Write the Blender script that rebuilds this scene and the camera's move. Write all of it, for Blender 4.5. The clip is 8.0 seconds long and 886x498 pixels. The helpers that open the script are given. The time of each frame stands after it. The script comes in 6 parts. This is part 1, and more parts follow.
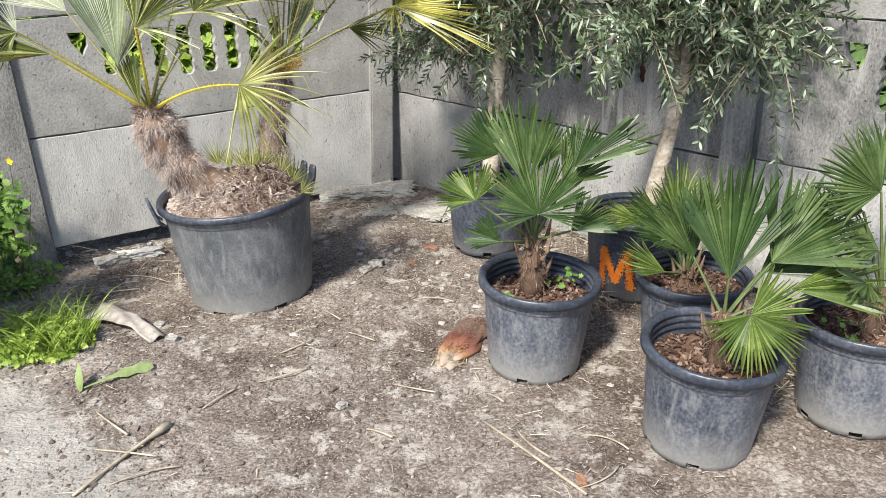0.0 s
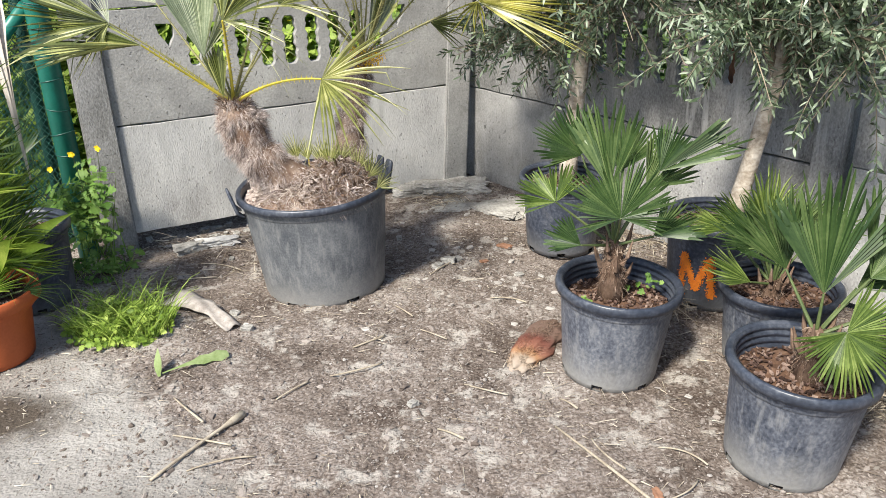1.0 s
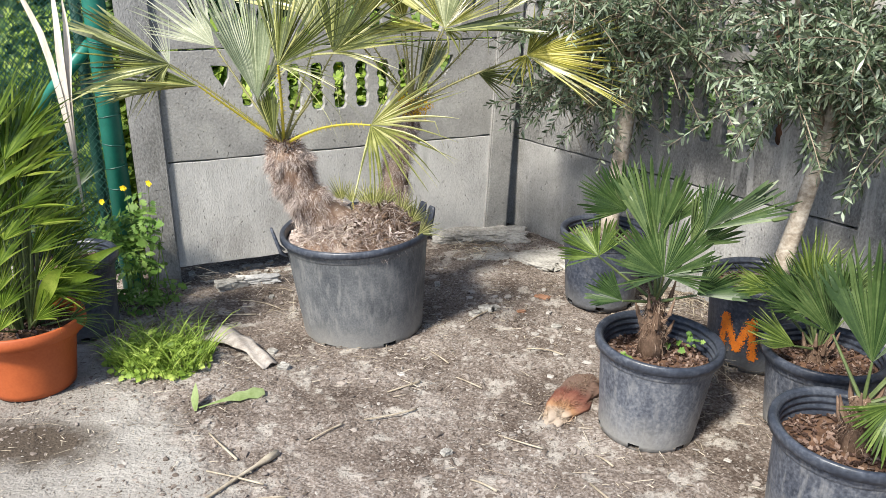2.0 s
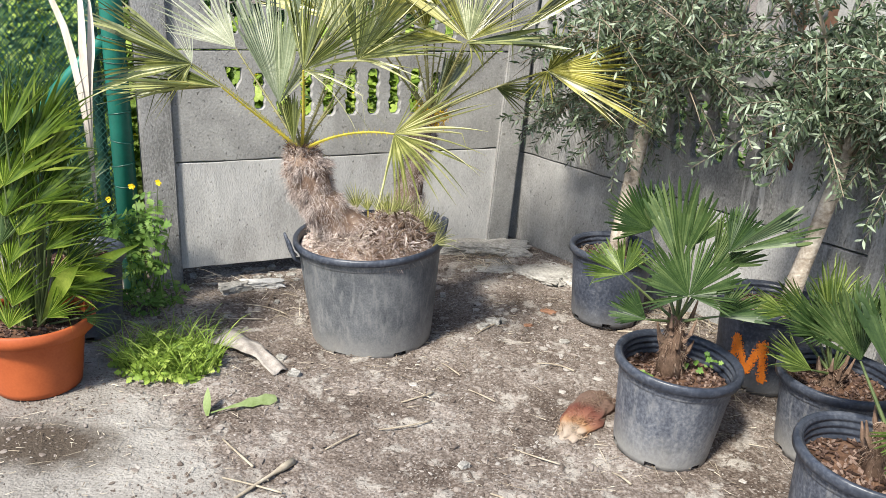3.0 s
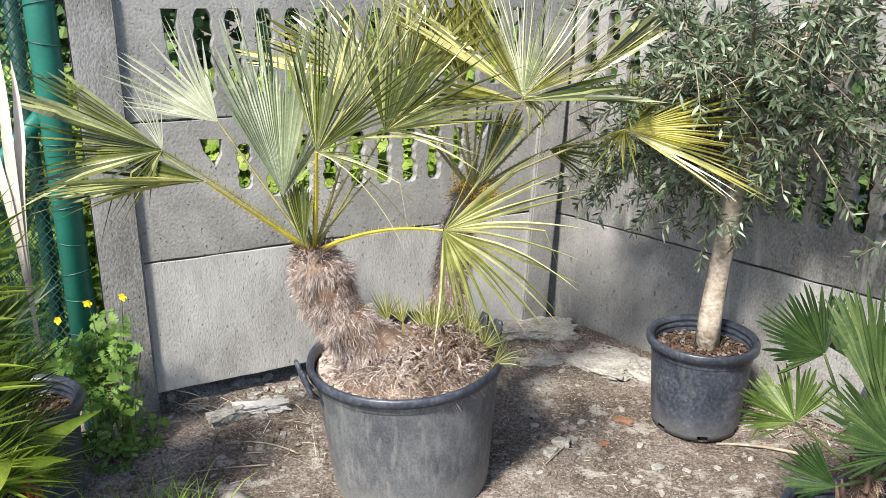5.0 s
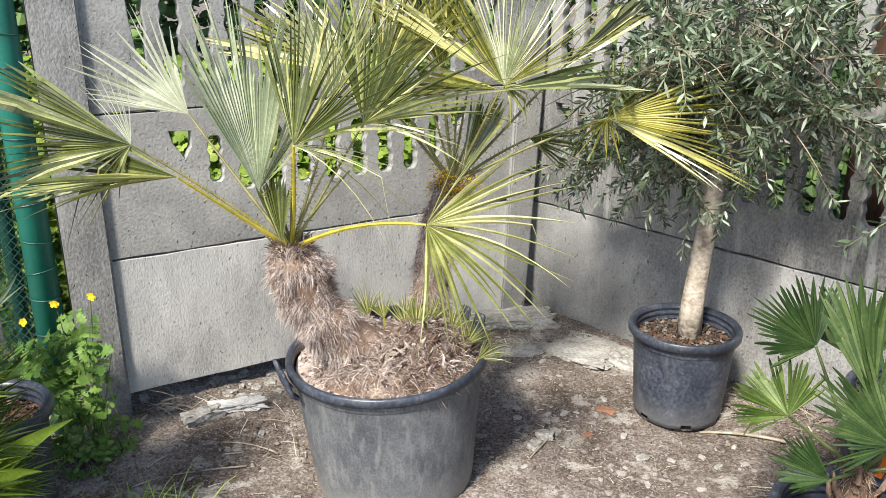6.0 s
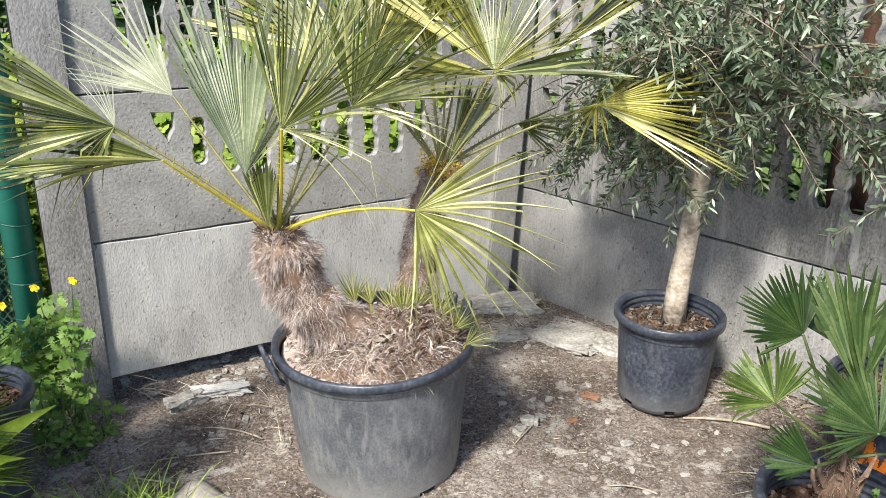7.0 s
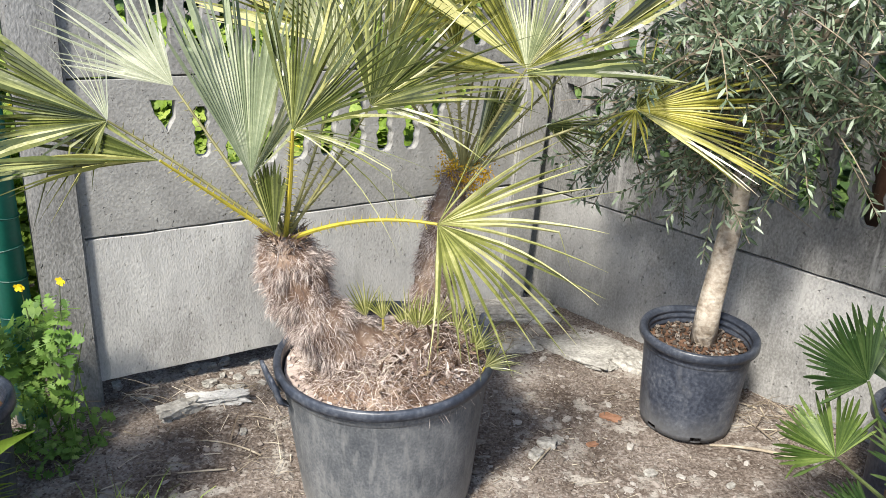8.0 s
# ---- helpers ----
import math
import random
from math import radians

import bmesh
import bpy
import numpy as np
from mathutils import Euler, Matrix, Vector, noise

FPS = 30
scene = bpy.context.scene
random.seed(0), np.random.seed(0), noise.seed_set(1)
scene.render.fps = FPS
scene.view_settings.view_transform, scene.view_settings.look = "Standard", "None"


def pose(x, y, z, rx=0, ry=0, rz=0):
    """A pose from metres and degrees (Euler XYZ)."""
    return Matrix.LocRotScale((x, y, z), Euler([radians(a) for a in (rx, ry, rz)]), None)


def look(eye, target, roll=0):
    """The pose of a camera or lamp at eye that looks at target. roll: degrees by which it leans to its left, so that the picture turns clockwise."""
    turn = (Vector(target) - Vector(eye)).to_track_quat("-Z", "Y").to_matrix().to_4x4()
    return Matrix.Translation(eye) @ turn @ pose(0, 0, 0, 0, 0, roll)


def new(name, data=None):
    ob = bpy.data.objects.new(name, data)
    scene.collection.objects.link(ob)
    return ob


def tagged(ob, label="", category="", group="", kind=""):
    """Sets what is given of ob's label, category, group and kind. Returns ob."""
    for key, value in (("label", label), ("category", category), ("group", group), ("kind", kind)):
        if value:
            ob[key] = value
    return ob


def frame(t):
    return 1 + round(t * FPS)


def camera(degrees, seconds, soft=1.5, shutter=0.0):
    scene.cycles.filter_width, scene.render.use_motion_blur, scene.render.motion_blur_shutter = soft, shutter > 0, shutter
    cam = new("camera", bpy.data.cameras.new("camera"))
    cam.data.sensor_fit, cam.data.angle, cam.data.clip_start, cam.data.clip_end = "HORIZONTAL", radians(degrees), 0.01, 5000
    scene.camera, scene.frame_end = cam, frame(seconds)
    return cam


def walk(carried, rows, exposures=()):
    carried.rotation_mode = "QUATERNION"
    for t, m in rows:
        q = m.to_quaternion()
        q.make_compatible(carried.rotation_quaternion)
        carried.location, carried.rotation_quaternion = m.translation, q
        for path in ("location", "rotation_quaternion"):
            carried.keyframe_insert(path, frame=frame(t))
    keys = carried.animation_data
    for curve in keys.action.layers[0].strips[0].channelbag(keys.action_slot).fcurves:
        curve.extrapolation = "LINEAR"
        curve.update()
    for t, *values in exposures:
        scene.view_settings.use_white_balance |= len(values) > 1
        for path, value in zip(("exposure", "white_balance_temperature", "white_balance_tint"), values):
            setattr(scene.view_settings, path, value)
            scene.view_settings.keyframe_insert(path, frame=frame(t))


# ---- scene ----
cam = camera(57.9, 8.0, soft=0.5)
PATH = [
    (0, (-0.008, 0.22, 1.403), (-0.039, 2.061, 0.621), -1.7),
    (0.5, (-0.029, 0.258, 1.405), (-0.214, 2.088, 0.62), -1.7),
    (1, (-0.054, 0.254, 1.412), (-0.241, 2.08, 0.618), -1.6),
    (1.5, (-0.07, 0.255, 1.418), (-0.331, 2.105, 0.705), -1.5),
    (2.8, (-0.18, 0.216, 1.427), (-0.397, 2.087, 0.753), 2.6),
    (3, (-0.243, 0.226, 1.424), (-0.446, 2.102, 0.761), 3.0),
    (3.5, (-0.296, 0.38, 1.432), (-0.485, 2.26, 0.777), 3.5),
    (4, (-0.342, 0.662, 1.445), (-0.622, 2.561, 0.883), 0.8),
    (4.2, (-0.364, 0.729, 1.422), (-0.641, 2.631, 0.868), 0.2),
    (5.3, (-0.643, 1.0, 1.456), (-0.718, 2.898, 0.831), 0.4),
    (5.5, (-0.635, 1.003, 1.458), (-0.699, 2.899, 0.825), 0.2),
    (6, (-0.643, 1.022, 1.456), (-0.684, 2.916, 0.814), 0.2),
    (6.5, (-0.658, 1.029, 1.455), (-0.673, 2.916, 0.795), 0.6),
    (7, (-0.667, 1.036, 1.457), (-0.656, 2.917, 0.777), 1.1),
    (7.5, (-0.717, 1.067, 1.467), (-0.675, 2.939, 0.764), 1.3),
    (8, (-0.722, 1.238, 1.468), (-0.71, 3.103, 0.746), 3.0),
]
walk(cam, [(t, look(eye, target, roll)) for t, eye, target, roll in PATH])

# ---- light ----
SUN_ELEV, SUN_GO = 48.5, (0.46, 0.89)
world = bpy.data.worlds.new("sky")
scene.world = world
world.use_nodes = True
wn = world.node_tree
sky = wn.nodes.new("ShaderNodeTexSky")
sky.sky_type, sky.sun_disc = "NISHITA", False
sky.sun_elevation = radians(SUN_ELEV)
sky.sun_rotation = math.atan2(-SUN_GO[0], -SUN_GO[1])
wn.links.new(sky.outputs[0], wn.nodes["Background"].inputs[0])
wn.nodes["Background"].inputs[1].default_value = 0.112
lamp = bpy.data.lights.new("sun", "SUN")
lamp.energy, lamp.angle, lamp.color = 3.75, radians(8), (1.0, 0.955, 0.85)
sun = new("sun", lamp)
gl = math.hypot(*SUN_GO)
sd = Vector((SUN_GO[0] / gl, SUN_GO[1] / gl, -math.tan(radians(SUN_ELEV))))
sun.matrix_world = look((0, 0, 10), Vector((0, 0, 10)) + sd)
scene.view_settings.exposure = 1.06


# ---- materials ----
def material(name, ramp, scale=6.0, rough=0.8, bump=0.3, grain=90.0, stretch=(1, 1, 1), island=0.0, per_object=0.0, gloss=0.5, fine=0.35, translucent=0.0, stains=None, relief=0.004, pits=0.0):
    """Two scales of variation between the colours of ramp, with fine relief."""
    m = bpy.data.materials.new(name)
    m.use_nodes = True
    t = m.node_tree
    b = t.nodes["Principled BSDF"]
    b.inputs["Roughness"].default_value = rough
    b.inputs["Specular IOR Level"].default_value = gloss
    co = t.nodes.new("ShaderNodeTexCoord")
    mp = t.nodes.new("ShaderNodeMapping")
    mp.inputs["Scale"].default_value = stretch
    t.links.new(co.outputs["Object"], mp.inputs["Vector"])
    big = t.nodes.new("ShaderNodeTexNoise")
    big.inputs["Scale"].default_value, big.inputs["Detail"].default_value, big.inputs["Roughness"].default_value = scale, 8, 0.62
    small = t.nodes.new("ShaderNodeTexNoise")
    small.inputs["Scale"].default_value, small.inputs["Detail"].default_value = grain, 4
    for n in (big, small):
        t.links.new(mp.outputs[0], n.inputs["Vector"])
    mix = t.nodes.new("ShaderNodeMath")
    mix.operation = "MULTIPLY_ADD"
    mix.inputs[1].default_value = fine
    t.links.new(small.outputs[0], mix.inputs[0])
    sub = t.nodes.new("ShaderNodeMath")
    sub.operation = "SUBTRACT"
    sub.inputs[1].default_value = fine * 0.5
    t.links.new(big.outputs[0], sub.inputs[0])
    t.links.new(sub.outputs[0], mix.inputs[2])
    value = mix.outputs[0]
    for amount, node, socket in ((island, "ShaderNodeNewGeometry", "Random Per Island"), (per_object, "ShaderNodeObjectInfo", "Random")):
        if amount:
            src = t.nodes.new(node)
            add = t.nodes.new("ShaderNodeMath")
            add.operation = "MULTIPLY_ADD"
            add.inputs[1].default_value = amount
            t.links.new(src.outputs[socket], add.inputs[0])
            off = t.nodes.new("ShaderNodeMath")
            off.operation = "SUBTRACT"
            off.inputs[1].default_value = amount * 0.5
            t.links.new(value, off.inputs[0])
            t.links.new(off.outputs[0], add.inputs[2])
            value = add.outputs[0]
    cr = t.nodes.new("ShaderNodeValToRGB")
    el = cr.color_ramp.elements
    while len(el) < len(ramp):
        el.new(0.5)
    for e, (p, c) in zip(el, ramp):
        e.position, e.color = p, (*c, 1)
    t.links.new(value, cr.inputs[0])
    colour = cr.outputs[0]
    if stains:
        st_scale, st_stretch, st_lo, st_hi, st_colour = stains
        mp2 = t.nodes.new("ShaderNodeMapping")
        mp2.inputs["Scale"].default_value = st_stretch
        t.links.new(co.outputs["Object"], mp2.inputs["Vector"])
        n2 = t.nodes.new("ShaderNodeTexNoise")
        n2.inputs["Scale"].default_value, n2.inputs["Detail"].default_value, n2.inputs["Roughness"].default_value = st_scale, 6, 0.6
        t.links.new(mp2.outputs[0], n2.inputs["Vector"])
        mr = t.nodes.new("ShaderNodeMapRange")
        mr.inputs["From Min"].default_value, mr.inputs["From Max"].default_value = st_lo, st_hi
        t.links.new(n2.outputs[0], mr.inputs["Value"])
        mx = t.nodes.new("ShaderNodeMix")
        mx.data_type = "RGBA"
        t.links.new(mr.outputs[0], mx.inputs["Factor"])
        t.links.new(colour, mx.inputs["A"])
        mx.inputs["B"].default_value = (*st_colour, 1)
        colour = mx.outputs["Result"]
    t.links.new(colour, b.inputs["Base Color"])
    bp = t.nodes.new("ShaderNodeBump")
    bp.inputs["Strength"].default_value, bp.inputs["Distance"].default_value = bump, relief
    t.links.new(mix.outputs[0], bp.inputs["Height"])
    if pits:
        pn = t.nodes.new("ShaderNodeTexNoise")
        pn.inputs["Scale"].default_value, pn.inputs["Detail"].default_value, pn.inputs["Roughness"].default_value = 58, 3, 0.6
        t.links.new(mp.outputs[0], pn.inputs["Vector"])
        pr = t.nodes.new("ShaderNodeMapRange")
        pr.inputs["From Min"].default_value, pr.inputs["From Max"].default_value = 0.655, 0.73
        pr.inputs["To Max"].default_value = -pits
        t.links.new(pn.outputs[0], pr.inputs["Value"])
        sm = t.nodes.new("ShaderNodeMath")
        t.links.new(mix.outputs[0], sm.inputs[0])
        t.links.new(pr.outputs[0], sm.inputs[1])
        t.links.new(sm.outputs[0], bp.inputs["Height"])
    t.links.new(bp.outputs[0], b.inputs["Normal"])
    if translucent:
        tr = t.nodes.new("ShaderNodeBsdfTranslucent")
        t.links.new(colour, tr.inputs["Color"])
        ms = t.nodes.new("ShaderNodeMixShader")
        ms.inputs[0].default_value = translucent
        t.links.new(b.outputs[0], ms.inputs[1])
        t.links.new(tr.outputs[0], ms.inputs[2])
        t.links.new(ms.outputs[0], t.nodes["Material Output"].inputs[0])
    return m


def g(v, r=1.0, b=1.0):
    return (v * r, v, v * b)


CONCRETE = material("weathered concrete", [(0.25, g(0.146, 1.03, 0.96)), (0.42, g(0.245, 1.02, 0.97)), (0.6, g(0.331, 1.02, 0.96)), (0.8, g(0.447, 1.02, 0.95))],
                    3.0, 0.9, 0.9, 110, (1, 1, 1.0), per_object=0.10, gloss=0.2, fine=0.5, relief=0.0045, pits=2.0, stains=(2.6, (1.6, 1.6, 0.5), 0.54, 0.78, g(0.206, 1.02, 0.95)))
CONCRETE_PALE = material("pale plastered concrete", [(0.25, g(0.275, 1.03, 0.97)), (0.42, g(0.404, 1.02, 0.98)), (0.6, g(0.499, 1.02, 0.97)), (0.8, g(0.585, 1.02, 0.96))],
                         3.0, 0.9, 0.9, 110, (1.6, 1.6, 0.8), per_object=0.05, gloss=0.2, fine=0.55, relief=0.0045, pits=1.6, stains=(5.0, (2.2, 2.2, 0.5), 0.54, 0.78, g(0.327, 1.02, 0.96)))
# Darker than CONCRETE: north balustrade panels, north posts and one west post.
CONCRETE_DARK = material("streaked dark concrete", [(0.25, g(0.0968, 1.02, 0.96)), (0.43, g(0.176, 1.02, 0.97)), (0.6, g(0.273, 1.02, 0.98)), (0.8, g(0.387, 1.02, 0.97))],
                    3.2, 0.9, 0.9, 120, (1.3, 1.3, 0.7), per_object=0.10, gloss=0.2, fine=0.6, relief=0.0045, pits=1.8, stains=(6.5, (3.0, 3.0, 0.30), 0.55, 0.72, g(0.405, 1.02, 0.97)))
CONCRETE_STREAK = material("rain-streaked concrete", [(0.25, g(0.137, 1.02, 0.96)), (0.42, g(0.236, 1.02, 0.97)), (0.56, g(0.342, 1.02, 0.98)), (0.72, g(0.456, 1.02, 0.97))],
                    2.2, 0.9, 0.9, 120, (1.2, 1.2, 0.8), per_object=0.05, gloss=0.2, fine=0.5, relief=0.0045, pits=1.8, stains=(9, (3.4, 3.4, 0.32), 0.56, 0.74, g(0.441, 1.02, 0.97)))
RUBBLE = material("broken mortar", [(0.3, g(0.20, 1.06, 0.90)), (0.5, g(0.32, 1.05, 0.92)), (0.7, g(0.46, 1.04, 0.92))], 9, 0.95, 1.0, 80, gloss=0.1, fine=0.7, relief=0.008)
SOIL = material("dry stony soil", [(0.28, (0.072, 0.054, 0.044)), (0.43, (0.136, 0.109, 0.092)), (0.56, (0.205, 0.171, 0.149)), (0.74, (0.34, 0.303, 0.275))],
                3.2, 0.95, 1.0, 105, fine=0.85, gloss=0.1, relief=0.009, stains=(9, (1, 1, 1), 0.55, 0.615, (0.33, 0.300, 0.268)))
CLOD = material("soil crumbs", [(0.15, (0.110, 0.087, 0.073)), (0.5, (0.180, 0.149, 0.129)), (0.85, (0.29, 0.252, 0.226))], 20, 0.95, 0.6, 120, island=0.9, gloss=0.1)
STONE = material("grey pebbles", [(0.15, (0.15, 0.126, 0.108)), (0.5, (0.25, 0.225, 0.200)), (0.9, (0.42, 0.39, 0.36))], 14, 0.9, 0.4, 120, island=0.75, gloss=0.2)
STRAW = material("dry straw", [(0.2, (0.13, 0.10, 0.075)), (0.5, (0.31, 0.26, 0.195)), (0.85, (0.53, 0.47, 0.375))], 20, 0.85, 0.3, 150, island=0.8, gloss=0.2)
PLASTIC = material("dusty black plastic", [(0.24, (0.016, 0.020, 0.031)), (0.46, (0.036, 0.043, 0.062)), (0.62, (0.064, 0.073, 0.096)), (0.8, (0.13, 0.138, 0.158))],
                   7, 0.5, 0.4, 85, (1, 1, 0.9), per_object=0.1, gloss=0.45, fine=0.8, stains=(11, (1.5, 1.5, 0.6), 0.55, 0.90, (0.16, 0.163, 0.172)))
TUB_PLASTIC = material("dusty grey tub plastic", [(0.24, (0.050, 0.056, 0.066)), (0.46, (0.098, 0.104, 0.114)), (0.62, (0.145, 0.150, 0.158)), (0.8, (0.22, 0.222, 0.225))],
                       9, 0.55, 0.4, 160, (1, 1, 0.8), gloss=0.4, fine=0.6, stains=(30, (1.7, 1.7, 0.35), 0.50, 0.82, (0.24, 0.24, 0.238)))
POT_DUSTY = material("dust-bleached black plastic", [(0.24, (0.032, 0.038, 0.053)), (0.46, (0.074, 0.082, 0.104)), (0.62, (0.120, 0.129, 0.153)), (0.8, (0.20, 0.207, 0.225))],
                     9, 0.5, 0.4, 110, (1, 1, 0.8), per_object=0.15, gloss=0.45, fine=0.9, stains=(26, (1.5, 1.5, 0.4), 0.53, 0.80, (0.25, 0.25, 0.255)))
RIM = material("scuffed black plastic", [(0.3, (0.018, 0.022, 0.033)), (0.55, (0.040, 0.047, 0.065)), (0.8, (0.10, 0.108, 0.128))], 9, 0.38, 0.3, 85, per_object=0.1, gloss=0.5, fine=0.7)


def splashed(m, top, colour, amount):
    """Soil splashed up a pot's side: ragged pale dust near its foot."""
    t = m.node_tree
    b = t.nodes["Principled BSDF"]
    old = b.inputs["Base Color"].links[0].from_socket
    co = t.nodes.new("ShaderNodeTexCoord")
    sep = t.nodes.new("ShaderNodeSeparateXYZ")
    t.links.new(co.outputs["Object"], sep.inputs[0])
    nz = t.nodes.new("ShaderNodeTexNoise")
    nz.inputs["Scale"].default_value, nz.inputs["Detail"].default_value, nz.inputs["Roughness"].default_value = 9, 8, 0.7
    t.links.new(co.outputs["Object"], nz.inputs["Vector"])
    add = t.nodes.new("ShaderNodeMath")
    add.operation = "MULTIPLY_ADD"
    add.inputs[1].default_value = top * 1.6
    t.links.new(nz.outputs[0], add.inputs[0])
    t.links.new(sep.outputs["Z"], add.inputs[2])
    mr = t.nodes.new("ShaderNodeMapRange")
    mr.inputs["From Min"].default_value, mr.inputs["From Max"].default_value = top * 1.75, top * 0.8
    mr.inputs["To Max"].default_value = amount
    t.links.new(add.outputs[0], mr.inputs["Value"])
    mx = t.nodes.new("ShaderNodeMix")
    mx.data_type = "RGBA"
    t.links.new(mr.outputs[0], mx.inputs["Factor"])
    t.links.new(old, mx.inputs["A"])
    mx.inputs["B"].default_value = (*colour, 1)
    t.links.new(mx.outputs["Result"], b.inputs["Base Color"])


splashed(TUB_PLASTIC, 0.15, (0.29, 0.28, 0.262), 0.7)
splashed(POT_DUSTY, 0.15, (0.30, 0.29, 0.272), 0.75)
splashed(PLASTIC, 0.12, (0.22, 0.215, 0.205), 0.4)
TERRACOTTA = material("terracotta plastic", [(0.3, (0.30, 0.062, 0.018)), (0.7, (0.43, 0.105, 0.034))], 4, 0.55, 0.15, 120, gloss=0.3)
POTSOIL = material("dark bark mulch", [(0.3, (0.045, 0.026, 0.018)), (0.55, (0.13, 0.075, 0.05)), (0.8, (0.25, 0.16, 0.11))], 25, 0.95, 0.9, 90, gloss=0.1)
CHIP = material("bark chips", [(0.2, (0.045, 0.027, 0.021)), (0.55, (0.115, 0.072, 0.058)), (0.85, (0.25, 0.18, 0.145))], 20, 0.9, 0.5, 110, island=0.8, gloss=0.15)
CHIP_DULL = material("grey brown mulch", [(0.2, (0.036, 0.028, 0.023)), (0.55, (0.080, 0.065, 0.055)), (0.85, (0.22, 0.19, 0.165))], 20, 0.9, 0.5, 110, island=0.8, gloss=0.15)
FAN_OLD = material("grey green palm leaf", [(0.22, (0.050, 0.066, 0.012)), (0.48, (0.145, 0.165, 0.038)), (0.70, (0.36, 0.36, 0.115)), (0.9, (0.72, 0.69, 0.38))], 8, 0.30, 0.2, 140, island=0.9, per_object=0.2, gloss=0.8, translucent=0.25)
FAN_YELLOW = material("yellowing palm leaf", [(0.2, (0.12, 0.135, 0.032)), (0.5, (0.31, 0.32, 0.095)), (0.85, (0.66, 0.63, 0.33))], 8, 0.32, 0.2, 140, island=0.7, gloss=0.8, translucent=0.25)
FAN_GOLD = material("golden yellow palm leaf", [(0.2, (0.17, 0.165, 0.022)), (0.5, (0.40, 0.375, 0.065)), (0.85, (0.72, 0.65, 0.24))], 8, 0.32, 0.2, 140, island=0.7, gloss=0.8, translucent=0.25)
FAN_OLIVE = material("olive yellow palm leaf", [(0.22, (0.085, 0.092, 0.013)), (0.5, (0.245, 0.245, 0.046)), (0.8, (0.60, 0.56, 0.22))], 8, 0.32, 0.2, 140, island=0.9, gloss=0.8, translucent=0.3)
FAN_PALE = material("silvery palm leaf", [(0.2, (0.14, 0.165, 0.075)), (0.5, (0.31, 0.335, 0.175)), (0.85, (0.70, 0.69, 0.45))], 8, 0.30, 0.2, 140, island=0.55, gloss=0.8, translucent=0.2)
FAN_SILVER = material("blue-grey waxy palm leaf", [(0.2, (0.15, 0.185, 0.105)), (0.5, (0.285, 0.33, 0.205)), (0.85, (0.58, 0.60, 0.42))], 8, 0.34, 0.2, 140, island=0.5, gloss=0.7, translucent=0.12)
# Dull olive with shade painted in, for blades turned away or seen from behind.
FAN_SHADE = material("dull shaded olive palm leaf", [(0.2, (0.048, 0.062, 0.013)), (0.5, (0.125, 0.145, 0.036)), (0.85, (0.40, 0.41, 0.15))], 8, 0.34, 0.2, 140, island=0.85, gloss=0.7, translucent=0.2)
FAN_GREEN = material("deep green palm leaf", [(0.2, (0.020, 0.044, 0.012)), (0.5, (0.048, 0.084, 0.024)), (0.85, (0.125, 0.170, 0.062))], 9, 0.43, 0.2, 140, island=0.5, per_object=0.35, gloss=0.35, translucent=0.15)
BUSH_LIME = material("bright green palm leaf", [(0.2, (0.050, 0.095, 0.008)), (0.5, (0.135, 0.205, 0.020)), (0.85, (0.34, 0.40, 0.075))], 9, 0.40, 0.2, 140, island=0.7, per_object=0.3, gloss=0.4, translucent=0.3)
FAN_LIME = material("fresh green palm leaf", [(0.2, (0.045, 0.078, 0.015)), (0.5, (0.105, 0.155, 0.033)), (0.85, (0.27, 0.33, 0.10))], 9, 0.38, 0.2, 140, island=0.6, per_object=0.2, gloss=0.45, translucent=0.2)
PETIOLE = material("yellow green leaf stalk", [(0.3, (0.26, 0.235, 0.03)), (0.7, (0.56, 0.45, 0.05))], 14, 0.5, 0.2, 100, gloss=0.4)
PETIOLE_DULL = material("dull green leaf stalk", [(0.3, (0.12, 0.115, 0.045)), (0.7, (0.30, 0.28, 0.12))], 14, 0.55, 0.2, 100, gloss=0.35)
PETIOLE_GREEN = material("green leaf stalk", [(0.3, (0.045, 0.07, 0.022)), (0.7, (0.13, 0.165, 0.06))], 14, 0.5, 0.2, 100, gloss=0.4)
FIBRE = material("grey brown palm fibre", [(0.15, (0.14, 0.100, 0.086)), (0.45, (0.37, 0.296, 0.262)), (0.85, (0.66, 0.575, 0.525))], 16, 0.95, 0.5, 120, island=0.8, gloss=0.1)
FIBRE_DARK = material("dark palm fibre", [(0.2, (0.05, 0.032, 0.022)), (0.6, (0.16, 0.105, 0.075)), (0.85, (0.30, 0.22, 0.16))], 16, 0.95, 0.5, 120, island=0.6, gloss=0.1)
FIBRE_RED = material("brown palm fibre", [(0.2, (0.07, 0.042, 0.03)), (0.55, (0.19, 0.125, 0.09)), (0.85, (0.40, 0.31, 0.24))], 16, 0.95, 0.5, 120, island=0.7, gloss=0.1)
ORANGE_FIBRE = material("orange flower stubs", [(0.3, (0.42, 0.22, 0.015)), (0.7, (0.72, 0.46, 0.04))], 16, 0.9, 0.5, 120, island=0.5, gloss=0.1)
DEAD = material("bleached dead leaf", [(0.3, (0.44, 0.375, 0.32)), (0.7, (0.70, 0.64, 0.575))], 10, 0.8, 0.3, 120, (3, 3, 0.4), gloss=0.2)
OLIVE_LEAF = material("olive leaves", [(0.15, (0.033, 0.052, 0.024)), (0.45, (0.086, 0.121, 0.062)), (0.68, (0.172, 0.219, 0.133)), (0.9, (0.363, 0.427, 0.311))], 12, 0.42, 0.1, 120, island=0.75, gloss=0.5, translucent=0.12)
